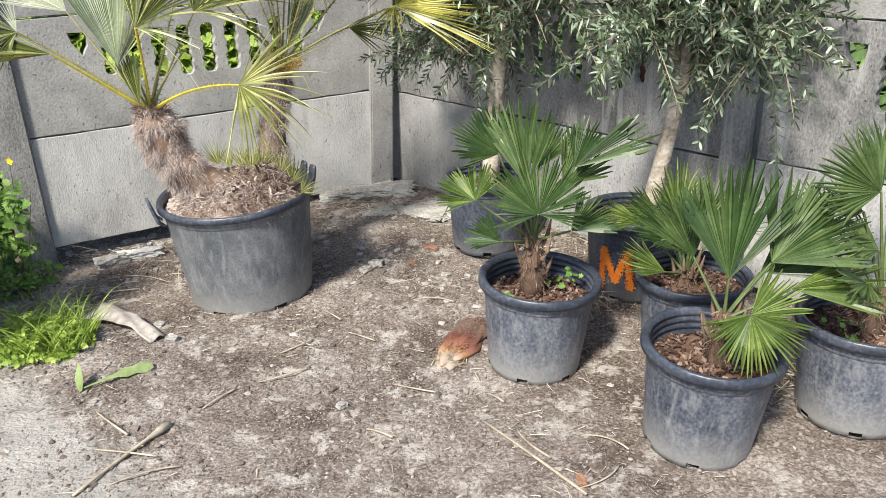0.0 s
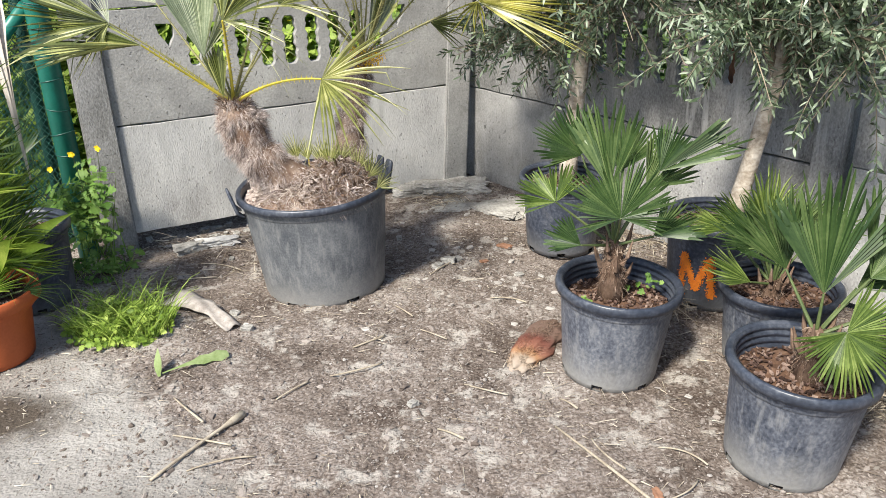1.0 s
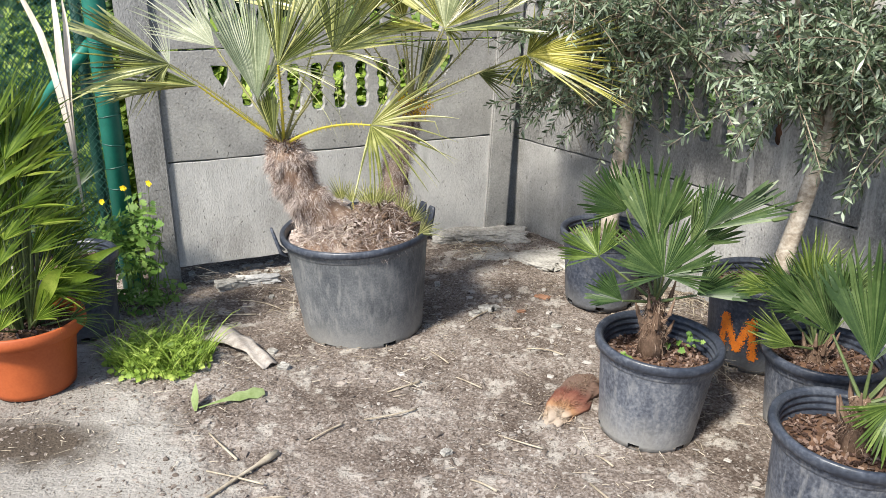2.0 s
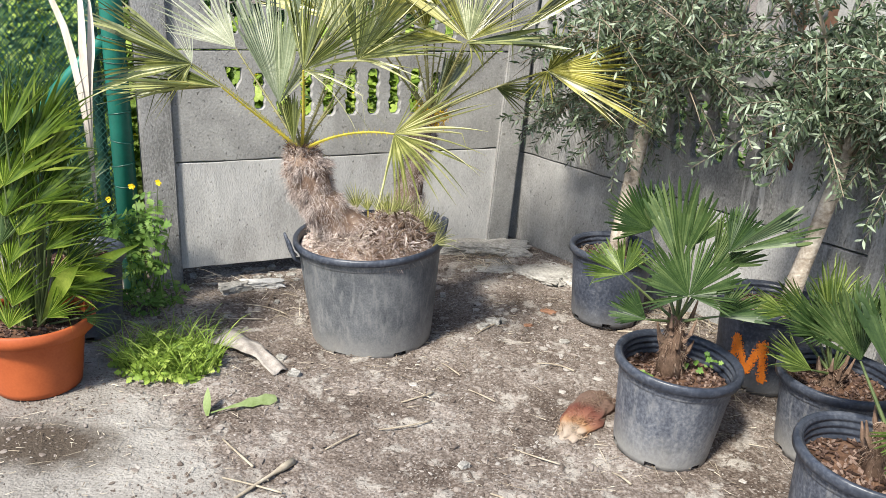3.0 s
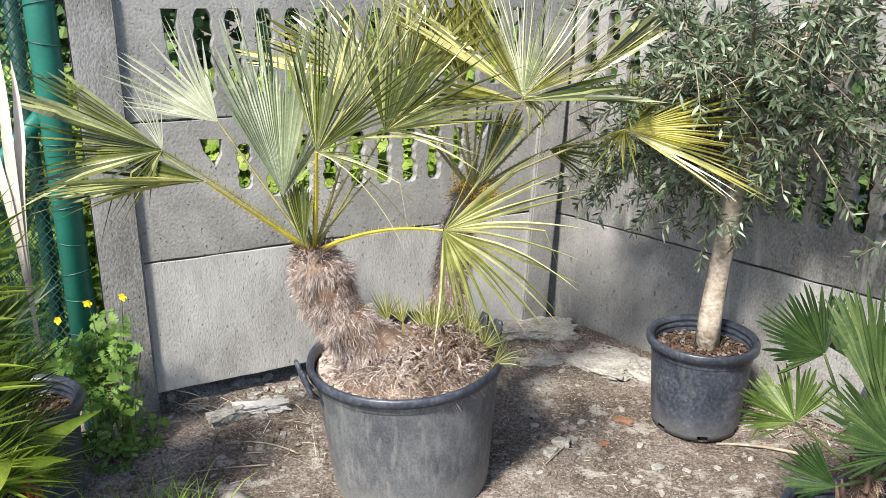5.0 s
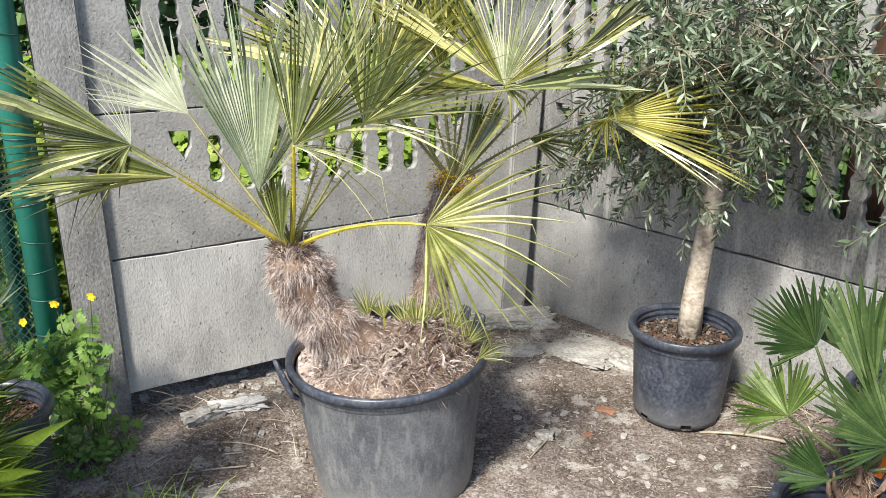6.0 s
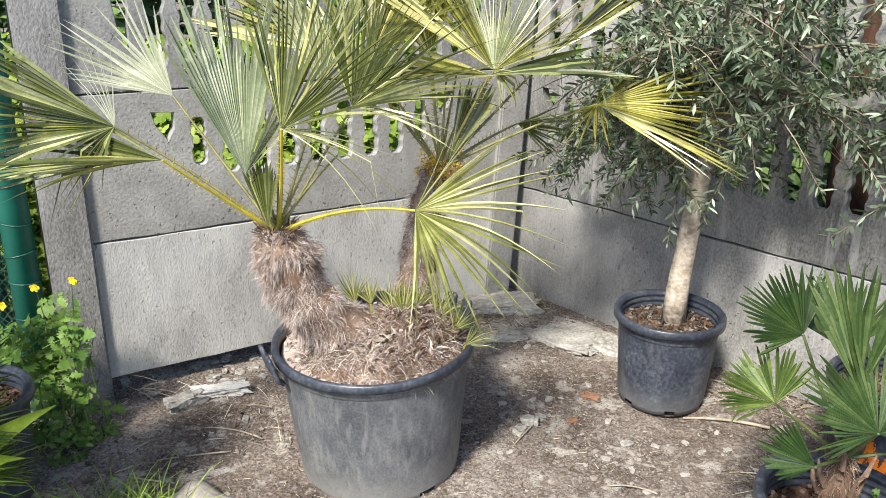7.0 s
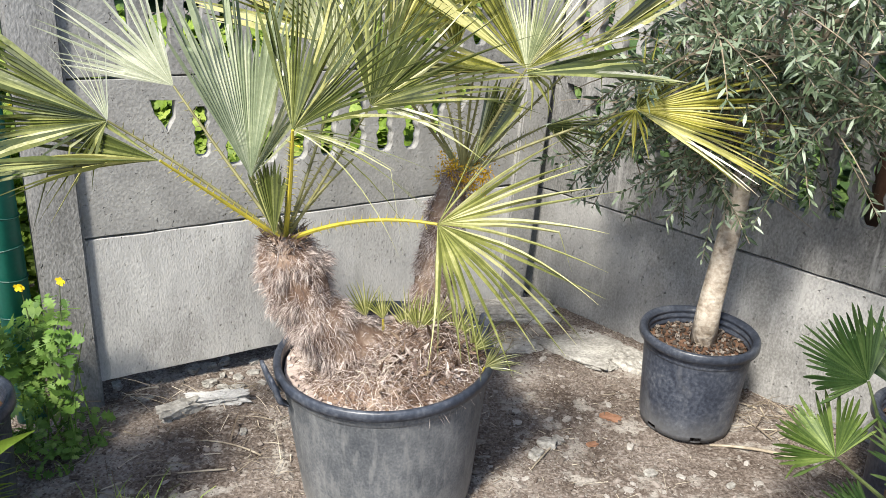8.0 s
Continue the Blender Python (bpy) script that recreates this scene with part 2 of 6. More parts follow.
OLIVE_BARK = material("olive bark", [(0.28, (0.22, 0.175, 0.13)), (0.5, (0.42, 0.36, 0.295)), (0.78, (0.64, 0.58, 0.50))], 16, 0.9, 0.9, 70, (1, 1, 1.2), gloss=0.15, fine=0.6, relief=0.006)
TWIG = material("thin brown twigs", [(0.3, (0.13, 0.10, 0.07)), (0.7, (0.34, 0.285, 0.21))], 18, 0.9, 0.4, 90, gloss=0.15)
WEED = material("bright weed leaves", [(0.2, (0.10, 0.17, 0.020)), (0.5, (0.225, 0.335, 0.046)), (0.85, (0.43, 0.53, 0.12))], 14, 0.55, 0.2, 90, island=0.6, gloss=0.35, translucent=0.3)
WEED_DULL = material("wilting green leaf", [(0.3, (0.15, 0.21, 0.06)), (0.7, (0.33, 0.40, 0.19))], 14, 0.55, 0.2, 90, gloss=0.35, translucent=0.2)
CELANDINE = material("green lobed leaves", [(0.2, (0.055, 0.12, 0.018)), (0.5, (0.12, 0.23, 0.038)), (0.85, (0.24, 0.36, 0.09))], 14, 0.55, 0.2, 90, island=0.6, gloss=0.35, translucent=0.25)
FLOWER = material("yellow petals", [(0.3, (0.70, 0.50, 0.01)), (0.7, (0.85, 0.66, 0.03))], 10, 0.6, 0.1, 60, gloss=0.3)
HEDGE = material("dark hedge leaves", [(0.2, (0.035, 0.070, 0.022)), (0.5, (0.080, 0.145, 0.042)), (0.85, (0.18, 0.27, 0.08))], 6, 0.6, 0.2, 60, island=0.6, gloss=0.3, translucent=0.15)
GREEN_PAINT = material("green painted steel", [(0.3, (0.006, 0.105, 0.078)), (0.7, (0.012, 0.17, 0.125))], 5, 0.42, 0.1, 90, gloss=0.5)
GREEN_WIRE = material("green coated wire", [(0.3, (0.010, 0.050, 0.040)), (0.7, (0.022, 0.090, 0.070))], 8, 0.5, 0.1, 90, gloss=0.4)
ORANGE_PAINT = material("orange spray paint", [(0.3, (0.52, 0.115, 0.010)), (0.7, (0.74, 0.22, 0.025))], 12, 0.7, 0.2, 150, gloss=0.3)
BRICK = material("brick rubble", [(0.3, (0.22, 0.11, 0.065)), (0.7, (0.36, 0.20, 0.13))], 20, 0.9, 0.5, 90, gloss=0.15)
BARKSTRIP = material("weathered palm sheath", [(0.3, (0.25, 0.215, 0.19)), (0.7, (0.45, 0.41, 0.37))], 14, 0.9, 0.5, 110, (2, 2, 2), gloss=0.15)
RUSSET = material("russet matted fibre", [(0.25, (0.26, 0.10, 0.06)), (0.45, (0.36, 0.22, 0.15)), (0.6, (0.50, 0.30, 0.15)), (0.8, (0.56, 0.47, 0.36))], 5, 0.95, 0.6, 110, island=0.7, gloss=0.1)


def banded(m, axis, low, high, ramp, amount=0.8):
    """Tints a material in bands along an axis of the thing itself."""
    t = m.node_tree
    b = t.nodes["Principled BSDF"]
    old = b.inputs["Base Color"].links[0].from_socket
    co = t.nodes.new("ShaderNodeTexCoord")
    nz = t.nodes.new("ShaderNodeTexNoise")
    nz.inputs["Scale"].default_value = 14
    t.links.new(co.outputs["Object"], nz.inputs["Vector"])
    dot = t.nodes.new("ShaderNodeVectorMath")
    dot.operation = "DOT_PRODUCT"
    dot.inputs[1].default_value = axis
    t.links.new(co.outputs["Object"], dot.inputs[0])
    add = t.nodes.new("ShaderNodeMath")
    add.operation = "MULTIPLY_ADD"
    add.inputs[1].default_value = (high - low) * 0.25
    t.links.new(nz.outputs[0], add.inputs[0])
    t.links.new(dot.outputs["Value"], add.inputs[2])
    mr = t.nodes.new("ShaderNodeMapRange")
    mr.inputs["From Min"].default_value, mr.inputs["From Max"].default_value = low + (high - low) * 0.125, high + (high - low) * 0.125
    t.links.new(add.outputs[0], mr.inputs["Value"])
    cr = t.nodes.new("ShaderNodeValToRGB")
    el = cr.color_ramp.elements
    while len(el) < len(ramp):
        el.new(0.5)
    for e, (q, c) in zip(el, ramp):
        e.position, e.color = q, (*c, 1)
    t.links.new(mr.outputs[0], cr.inputs[0])
    mx = t.nodes.new("ShaderNodeMix")
    mx.data_type = "RGBA"
    mx.inputs["Factor"].default_value = amount
    t.links.new(old, mx.inputs["A"])
    t.links.new(cr.outputs[0], mx.inputs["B"])
    t.links.new(mx.outputs["Result"], b.inputs["Base Color"])


banded(RUSSET, (0.407, 0.914, 0), -0.18, 0.07, [(0.0, (0.34, 0.295, 0.245)), (0.20, (0.36, 0.29, 0.22)), (0.32, (0.34, 0.19, 0.10)), (0.46, (0.22, 0.095, 0.065)), (0.66, (0.135, 0.050, 0.040)), (0.86, (0.15, 0.105, 0.085))], 0.88)


def shade_patch(m, centre, radii, colour, amount, scale=5.0):
    """Ragged shade painted into a wall's colour, round a place of its own."""
    t = m.node_tree
    b = t.nodes["Principled BSDF"]
    old = b.inputs["Base Color"].links[0].from_socket
    co = t.nodes.new("ShaderNodeTexCoord")
    mp = t.nodes.new("ShaderNodeMapping")
    mp.inputs["Location"].default_value = [-c / r for c, r in zip(centre, radii)]
    mp.inputs["Scale"].default_value = [1 / r for r in radii]
    t.links.new(co.outputs["Object"], mp.inputs["Vector"])
    ln = t.nodes.new("ShaderNodeVectorMath")
    ln.operation = "LENGTH"
    t.links.new(mp.outputs[0], ln.inputs[0])
    nz = t.nodes.new("ShaderNodeTexNoise")
    nz.inputs["Scale"].default_value, nz.inputs["Detail"].default_value, nz.inputs["Roughness"].default_value = scale, 9, 0.72
    t.links.new(co.outputs["Object"], nz.inputs["Vector"])
    add = t.nodes.new("ShaderNodeMath")
    add.operation = "MULTIPLY_ADD"
    add.inputs[1].default_value = 2.2
    t.links.new(nz.outputs[0], add.inputs[0])
    t.links.new(ln.outputs["Value"], add.inputs[2])
    mr = t.nodes.new("ShaderNodeMapRange")
    mr.inputs["From Min"].default_value, mr.inputs["From Max"].default_value, mr.inputs["To Max"].default_value = 2.25, 1.55, amount
    t.links.new(add.outputs[0], mr.inputs["Value"])
    mx = t.nodes.new("ShaderNodeMix")
    mx.data_type = "RGBA"
    t.links.new(mr.outputs[0], mx.inputs["Factor"])
    t.links.new(old, mx.inputs["A"])
    mx.inputs["B"].default_value = (*colour, 1)
    t.links.new(mx.outputs["Result"], b.inputs["Base Color"])


# Palm-crown shade painted onto the lower north panel beside the corner.
shade_patch(CONCRETE_STREAK, (-0.10, 4.30, 0.28), (0.42, 0.42, 0.36), g(0.16, 1.02, 0.95), 0.45)


def screed(m):
    """A worn pale cement screed let into the soil at the open side of the yard, ragged at its edge, with one damp stain."""
    t = m.node_tree
    b = t.nodes["Principled BSDF"]
    old = b.inputs["Base Color"].links[0].from_socket
    geo = t.nodes.new("ShaderNodeTexCoord")

    def noise_at(scale, detail, rough=0.6):
        n = t.nodes.new("ShaderNodeTexNoise")
        n.inputs["Scale"].default_value, n.inputs["Detail"].default_value, n.inputs["Roughness"].default_value = scale, detail, rough
        t.links.new(geo.outputs["Object"], n.inputs["Vector"])
        return n.outputs[0]

    def ramp(value, lo, hi, top):
        mr = t.nodes.new("ShaderNodeMapRange")
        mr.inputs["From Min"].default_value, mr.inputs["From Max"].default_value, mr.inputs["To Max"].default_value = lo, hi, top
        t.links.new(value, mr.inputs["Value"])
        return mr.outputs[0]

    def madd(value, factor, plus):
        n = t.nodes.new("ShaderNodeMath")
        n.operation = "MULTIPLY_ADD"
        n.inputs[1].default_value = factor
        t.links.new(value, n.inputs[0])
        t.links.new(plus, n.inputs[2])
        return n.outputs[0]

    def blend(factor, low, high):
        mx = t.nodes.new("ShaderNodeMix")
        mx.data_type = "RGBA"
        t.links.new(factor, mx.inputs["Factor"])
        t.links.new(low, mx.inputs["A"])
        if isinstance(high, tuple):
            mx.inputs["B"].default_value = high
        else:
            t.links.new(high, mx.inputs["B"])
        return mx.outputs["Result"]

    dot = t.nodes.new("ShaderNodeVectorMath")
    dot.operation = "DOT_PRODUCT"
    dot.inputs[1].default_value = (-0.67, -0.742, 0)
    t.links.new(geo.outputs["Object"], dot.inputs[0])
    edge = madd(noise_at(6.0, 10, 0.7), 0.34, dot.outputs["Value"])
    cr = t.nodes.new("ShaderNodeValToRGB")
    cr.color_ramp.elements[0].position, cr.color_ramp.elements[0].color = 0.3, (0.215, 0.198, 0.178, 1)
    cr.color_ramp.elements[1].position, cr.color_ramp.elements[1].color = 0.66, (0.345, 0.325, 0.298, 1)
    t.links.new(madd(noise_at(120, 4), 0.35, madd(noise_at(9, 9, 0.7), 0.65, noise_at(1, 0))), cr.inputs[0])
    cr.color_ramp.elements[0].position, cr.color_ramp.elements[1].position = 0.78, 1.16
    off = t.nodes.new("ShaderNodeMath")
    off.operation = "SUBTRACT"
    off.inputs[1].default_value = 0.5
    src = cr.inputs[0].links[0].from_socket
    t.links.new(src, off.inputs[0])
    t.links.new(off.outputs[0], cr.inputs[0])
    cr.color_ramp.elements[0].position, cr.color_ramp.elements[1].position = 0.32, 0.64
    laid = blend(ramp(edge, -0.874 + 0.17 - 0.05, -0.874 + 0.17 + 0.06, 0.92), old, cr.outputs[0])
    mp = t.nodes.new("ShaderNodeMapping")
    mp.inputs["Location"].default_value, mp.inputs["Scale"].default_value = (1.66 / 0.25, -2.17 / 0.125, 0), (1 / 0.25, 1 / 0.125, 0)
    t.links.new(geo.outputs["Object"], mp.inputs["Vector"])
    ln = t.nodes.new("ShaderNodeVectorMath")
    ln.operation = "LENGTH"
    t.links.new(mp.outputs[0], ln.inputs[0])
    wet = madd(noise_at(11, 8, 0.7), 1.3, ln.outputs["Value"])
    t.links.new(blend(ramp(wet, 2.0, 1.25, 0.95), laid, (0.070, 0.054, 0.041, 1)), b.inputs["Base Color"])


screed(SOIL)
TREE_BARK = material("reddish brown bark", [(0.3, (0.050, 0.028, 0.020)), (0.7, (0.15, 0.082, 0.056))], 14, 0.95, 0.8, 60, (1, 1, 0.4), gloss=0.1)


# ---- building helpers ----
R = random.Random(7)


def part(name, bm, mat, parent=None, label="", smooth=False):
    """Links a bmesh as one mesh object, under a thing or a part if given."""
    me = bpy.data.meshes.new(name)
    if smooth:
        for f in bm.faces:
            f.smooth = True
    bm.to_mesh(me)
    bm.free()
    me.materials.append(mat)
    ob = new(name, me)
    ob.parent = parent
    if label:
        tagged(ob, label)
    return ob


def raw(name, verts, faces, mat, parent=None, label="", smooth=False):
    me = bpy.data.meshes.new(name)
    me.from_pydata(verts, [], faces)
    me.update()
    if smooth:
        me.polygons.foreach_set("use_smooth", [True] * len(me.polygons))
    me.materials.append(mat)
    ob = new(name, me)
    ob.parent = parent
    if label:
        tagged(ob, label)
    return ob


def thing(name, at, label, category, group="", kind=""):
    ob = new(name)
    ob.location = at
    ob.empty_display_size = 0.05
    bpy.context.view_layer.update()
    return tagged(ob, label, category, group, kind)


def local(parent, p):
    """A world place in the parent's own axes (things here are only moved, never turned)."""
    return Vector(p) - Vector(parent.location)


def lathe(profile, n=48, wobble=0.0, skip=None):
    """A turned bmesh from (radius, height) pairs; skip(i, j): leave out face i of ring j."""
    bm = bmesh.new()
    rings = []
    for r, z in profile:
        rings.append([bm.verts.new((r * math.cos(2 * math.pi * i / n) * (1 + wobble * math.sin(2 * 2 * math.pi * i / n)), r * math.sin(2 * math.pi * i / n), z)) for i in range(n)])
    for j in range(len(rings) - 1):
        for i in range(n):
            if skip and skip(i, j):
                continue
            k = (i + 1) % n
            bm.faces.new((rings[j][i], rings[j][k], rings[j + 1][k], rings[j + 1][i]))
    return bm


def tube(verts, faces, points, radii, n=6):
    """Adds a tapered tube along points to lists of verts and faces."""
    base = len(verts)
    pts = [Vector(p) for p in points]
    for i, p in enumerate(pts):
        d = (pts[min(i + 1, len(pts) - 1)] - pts[max(i - 1, 0)]).normalized()
        a = d.orthogonal().normalized() if abs(d.z) > 0.9 else d.cross(Vector((0, 0, 1))).normalized()
        b = d.cross(a)
        for k in range(n):
            w = 2 * math.pi * k / n
            verts.append(p + (a * math.cos(w) + b * math.sin(w)) * radii[i])
    for i in range(len(pts) - 1):
        for k in range(n):
            q = base + i * n
            faces.append((q + k, q + (k + 1) % n, q + n + (k + 1) % n, q + n + k))
    faces.append(tuple(base + k for k in reversed(range(n))))
    faces.append(tuple(base + (len(pts) - 1) * n + k for k in range(n)))


def bez(a, b, c, n=8):
    a, b, c = Vector(a), Vector(b), Vector(c)
    return [a * (1 - t) ** 2 + b * 2 * t * (1 - t) + c * t * t for t in [i / n for i in range(n + 1)]]


def strand(verts, faces, p, d, length, width, sag=0.3, steps=2):
    """A thin flat hair or straw from p along d, sagging towards its tip."""
    d = Vector(d).normalized()
    w = d.cross(Vector((R.uniform(-1, 1), R.uniform(-1, 1), R.uniform(-1, 1)))).normalized() * width * 0.5
    base = len(verts)
    for i in range(steps + 1):
        t = i / steps
        q = Vector(p) + d * length * t + Vector((0, 0, -sag * length * t * t))
        k = 1 - 0.8 * t
        verts += [q - w * k, q + w * k]
    for i in range(steps):
        q = base + 2 * i
        faces.append((q, q + 1, q + 3, q + 2))


# ---- ground ----
def ground_height(x, y):
    h = 0.012 * noise.noise((x * 1.3, y * 1.3, 0)) + 0.010 * noise.noise((x * 4, y * 4, 3)) + 0.006 * noise.noise((x * 13, y * 13, 5)) + 0.006 * noise.noise((x * 29, y * 29, 8)) * (0.15 if 0.67 * x + 0.742 * y < 0.82 else 1.0) + 0.0042 * noise.noise((x * 64, y * 64, 12)) * (0.2 if 0.67 * x + 0.742 * y < 0.82 else 1.0)
    u = (x + 1.815) * 0.8555 + (y - 3.56) * 0.5178
    v = (x + 1.815) * 0.5178 - (y - 3.56) * 0.8555
    if -0.4 < u < 1.2 and -0.6 < v < 0.35:
        h -= 0.05 * max(0, 1 - abs(v - 0.0) / 0.35) * max(0, min(1, (1.25 - u) / 0.3))
    return h


def spread_axis(lo, hi, step, far):
    a = list(np.arange(lo, hi, step))
    k, left, right = step, [], []
    while (right[-1] if right else hi) < far:
        k *= 1.35
        right.append((right[-1] if right else hi) + k)
        left.append((left[-1] if left else lo) - k)
    return left[::-1] + a + right


gx, gy = spread_axis(-2.3, 1.6, 0.0095, 400), spread_axis(1.6, 4.4, 0.0095, 400)
gv = [(x, y, ground_height(x, y) if abs(x) < 6 and abs(y) < 9 else 0.0) for y in gy for x in gx]
gf = [(j * len(gx) + i, j * len(gx) + i + 1, (j + 1) * len(gx) + i + 1, (j + 1) * len(gx) + i) for j in range(len(gy) - 1) for i in range(len(gx) - 1)]
tagged(raw("ground", gv, gf, SOIL, smooth=False), "dry stony soil of the nursery yard", "ground", kind="structure")

# ---- concrete fence ----
L0, LD, LN = Vector((-1.815, 3.56, 0)), Vector((0.8555, 0.5178, 0)), Vector((0.5178, -0.8555, 0))
R0, RD, RN = Vector((-0.34, 4.55, 0)), Vector((0.691, -0.7225, 0)), Vector((-0.7225, -0.691, 0))


def slab(name, outline, holes, o, d, n, thick, parent, label="", mat=None):
    """A cast panel from an outline and openings in (along, height), its front face on the wall's line."""
    cu = bpy.data.curves.new(name, "CURVE")
    cu.dimensions, cu.fill_mode, cu.extrude, cu.bevel_depth, cu.bevel_resolution = "2D", "BOTH", thick / 2 - 0.0025, 0.0025, 1
    cu.offset = -0.0025
    for loop in (outline, *holes):
        sp = cu.splines.new("POLY")
        sp.points.add(len(loop) - 1)
        for p, (u, z) in zip(sp.points, loop):
            p.co = (u, z, 0, 1)
        sp.use_cyclic_u = True
    tmp = new("tmp", cu)
    bpy.context.view_layer.update()
    me = bpy.data.meshes.new_from_object(tmp.evaluated_get(bpy.context.evaluated_depsgraph_get()))
    bpy.data.objects.remove(tmp)
    bpy.data.curves.remove(cu)
    me.name = name
    me.transform(Matrix(((d.x, 0, n.x, o.x - n.x * thick / 2), (d.y, 0, n.y, o.y - n.y * thick / 2), (0, 1, 0, o.z), (0, 0, 0, 1))))
    me.materials.clear()
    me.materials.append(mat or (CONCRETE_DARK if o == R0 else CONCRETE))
    ob = new(name, me)
    ob.parent = parent
    if label:
        tagged(ob, label)
    return ob


def slot(uc, z0, z1, w, steps=26):
    """An opening between two turned balusters."""
    right, left = [], []
    for i in range(steps + 1):
        t = i / steps
        h = w * (0.5 - 0.07 * math.cos(2 * math.pi * 2 * t) - 0.06 * math.cos(2 * math.pi * 5 * t)) * (0.75 if t in (0, 1) else 1)
        z = z0 + (z1 - z0) * t
        right.append((uc + h, z))
        left.append((uc - h, z))
    return right + left[::-1]


def chipped(u0, u1, z0, z1, seed, n=26):
    """A panel's outline with slightly worn edges."""
    q = random.Random(seed)
    low = [(u0 + (u1 - u0) * i / n, z0 + q.uniform(-0.002, 0.003)) for i in range(n + 1)]
    high = [(u1 + (u0 - u1) * i / n, z1 + q.uniform(-0.002, 0.001)) for i in range(n + 1)]
    return low + high


def fence_bay(parent, o, d, n, u0, u1, za, zb, zc, zt, seed):
    """Three panels between two posts: a plain one, a low balustrade and a tall one with an open top."""
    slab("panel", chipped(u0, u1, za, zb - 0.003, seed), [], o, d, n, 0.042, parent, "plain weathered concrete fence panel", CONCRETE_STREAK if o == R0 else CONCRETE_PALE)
    span = u1 - u0
    count = round((span - 0.566) / 0.1075)
    mid = []
    for k in range(count + 1):
        uc = u0 + 0.283 + (span - 0.566) * k / count
        e = min(k, count - k)
        if e == 0:
            s = 1 if k == 0 else -1
            mid.append([(uc - s * 0.04, zc - 0.072), (uc + s * 0.033, zc - 0.076), (uc + s * 0.03, zc - 0.13), (uc + s * 0.005, zc - 0.172), (uc - s * 0.012, zc - 0.14), (uc - s * 0.03, zc - 0.115)])
        elif e == 1:
            mid.append(slot(uc, zb + 0.232, zc - 0.10, 0.044))
        else:
            mid.append(slot(uc, zb + 0.195, zc - 0.082, 0.055))
    slab("balustrade_panel", chipped(u0, u1, zb + 0.003, zc - 0.003, seed + 1), mid, o, d, n, 0.042, parent, "concrete fence panel with a band of baluster openings")
    tall, top = [], []
    count = round((span - 0.28) / 0.108)
    q = random.Random(seed + 2)
    top.append((u0, zt - 0.01))
    for k in range(count + 1):
        uc = u0 + 0.18 + (span - 0.30) * k / count
        e = min(k, count - k)
        z1 = zc + 0.365
        if e == 0:
            s = 1 if k == 0 else -1
            tall.append([(uc - s * 0.027, z1), (uc + s * 0.027, z1), (uc + s * 0.019, z1 - 0.05), (uc + s * 0.025, z1 - 0.10), (uc + s * 0.018, z1 - 0.16), (uc + s * 0.02, z1 - 0.245), (uc + s * 0.006, z1 - 0.22), (uc - s * 0.012, z1 - 0.16), (uc - s * 0.022, z1 - 0.08)])
        else:
            tall.append(slot(uc, zc + (0.07 if e == 1 else 0.045), z1, 0.056, 30))
        nz = zt - 0.055
        top += [(uc - 0.027, zt), (uc - 0.022, zt - 0.02), (uc - 0.026, nz + 0.008), (uc - 0.018, nz), (uc + 0.018, nz), (uc + 0.026, nz + 0.008), (uc + 0.022, zt - 0.02), (uc + 0.027, zt)]
    top.append((u1, zt - 0.01))
    low = [(u0 + (u1 - u0) * i / 20, zc + 0.003 + q.uniform(-0.001, 0.002)) for i in range(21)]
    slab("top_panel", low + top[::-1], tall, o, d, n, 0.042, parent, "concrete fence panel with tall baluster openings and notched top", CONCRETE)


def fence_post(parent, o, d, n, u0, u1, z0, z1, front, back, lean=0.0, mat=None):
    bm = bmesh.new()
    bmesh.ops.create_cube(bm, size=1)
    bmesh.ops.bevel(bm, geom=[e for e in bm.edges], offset=0.06, segments=2, affect="EDGES")
    for v in bm.verts:
        t = v.co.z + 0.5
        p = o + d * (u0 + (v.co.x + 0.5) * (u1 - u0) + lean * t) + n * (-back + (0.5 + v.co.y) * (front + back))
        v.co = (p.x, p.y, z0 + t * (z1 - z0))
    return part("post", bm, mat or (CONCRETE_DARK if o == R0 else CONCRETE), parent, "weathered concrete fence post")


wall_west = thing("wall_west", (0, 0, 0), "grey precast concrete fence of stacked panels", "concrete fence", kind="structure")
fence_bay(wall_west, L0, LD, LN, -0.02, 1.64, 0.035, 0.54, 1.035, 1.51, 11)
fence_post(wall_west, L0, LD, LN, -0.150, -0.008, -0.25, 1.56, 0.022, 0.09, mat=CONCRETE_DARK)
fence_post(wall_west, L0, LD, LN, 1.567, 1.700, -0.2, 1.56, 0.020, 0.06, lean=0.10)
wall_north = thing("wall_north", (0, 0, 0), "grey precast concrete fence in dappled shade", "concrete fence", kind="structure")
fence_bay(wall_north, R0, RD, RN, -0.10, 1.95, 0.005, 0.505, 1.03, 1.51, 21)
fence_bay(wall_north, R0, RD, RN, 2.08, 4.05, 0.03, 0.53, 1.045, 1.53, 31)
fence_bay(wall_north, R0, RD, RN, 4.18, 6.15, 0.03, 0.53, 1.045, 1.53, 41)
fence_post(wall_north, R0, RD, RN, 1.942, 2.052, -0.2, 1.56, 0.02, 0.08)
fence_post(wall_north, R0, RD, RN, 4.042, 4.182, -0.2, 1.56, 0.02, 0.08)


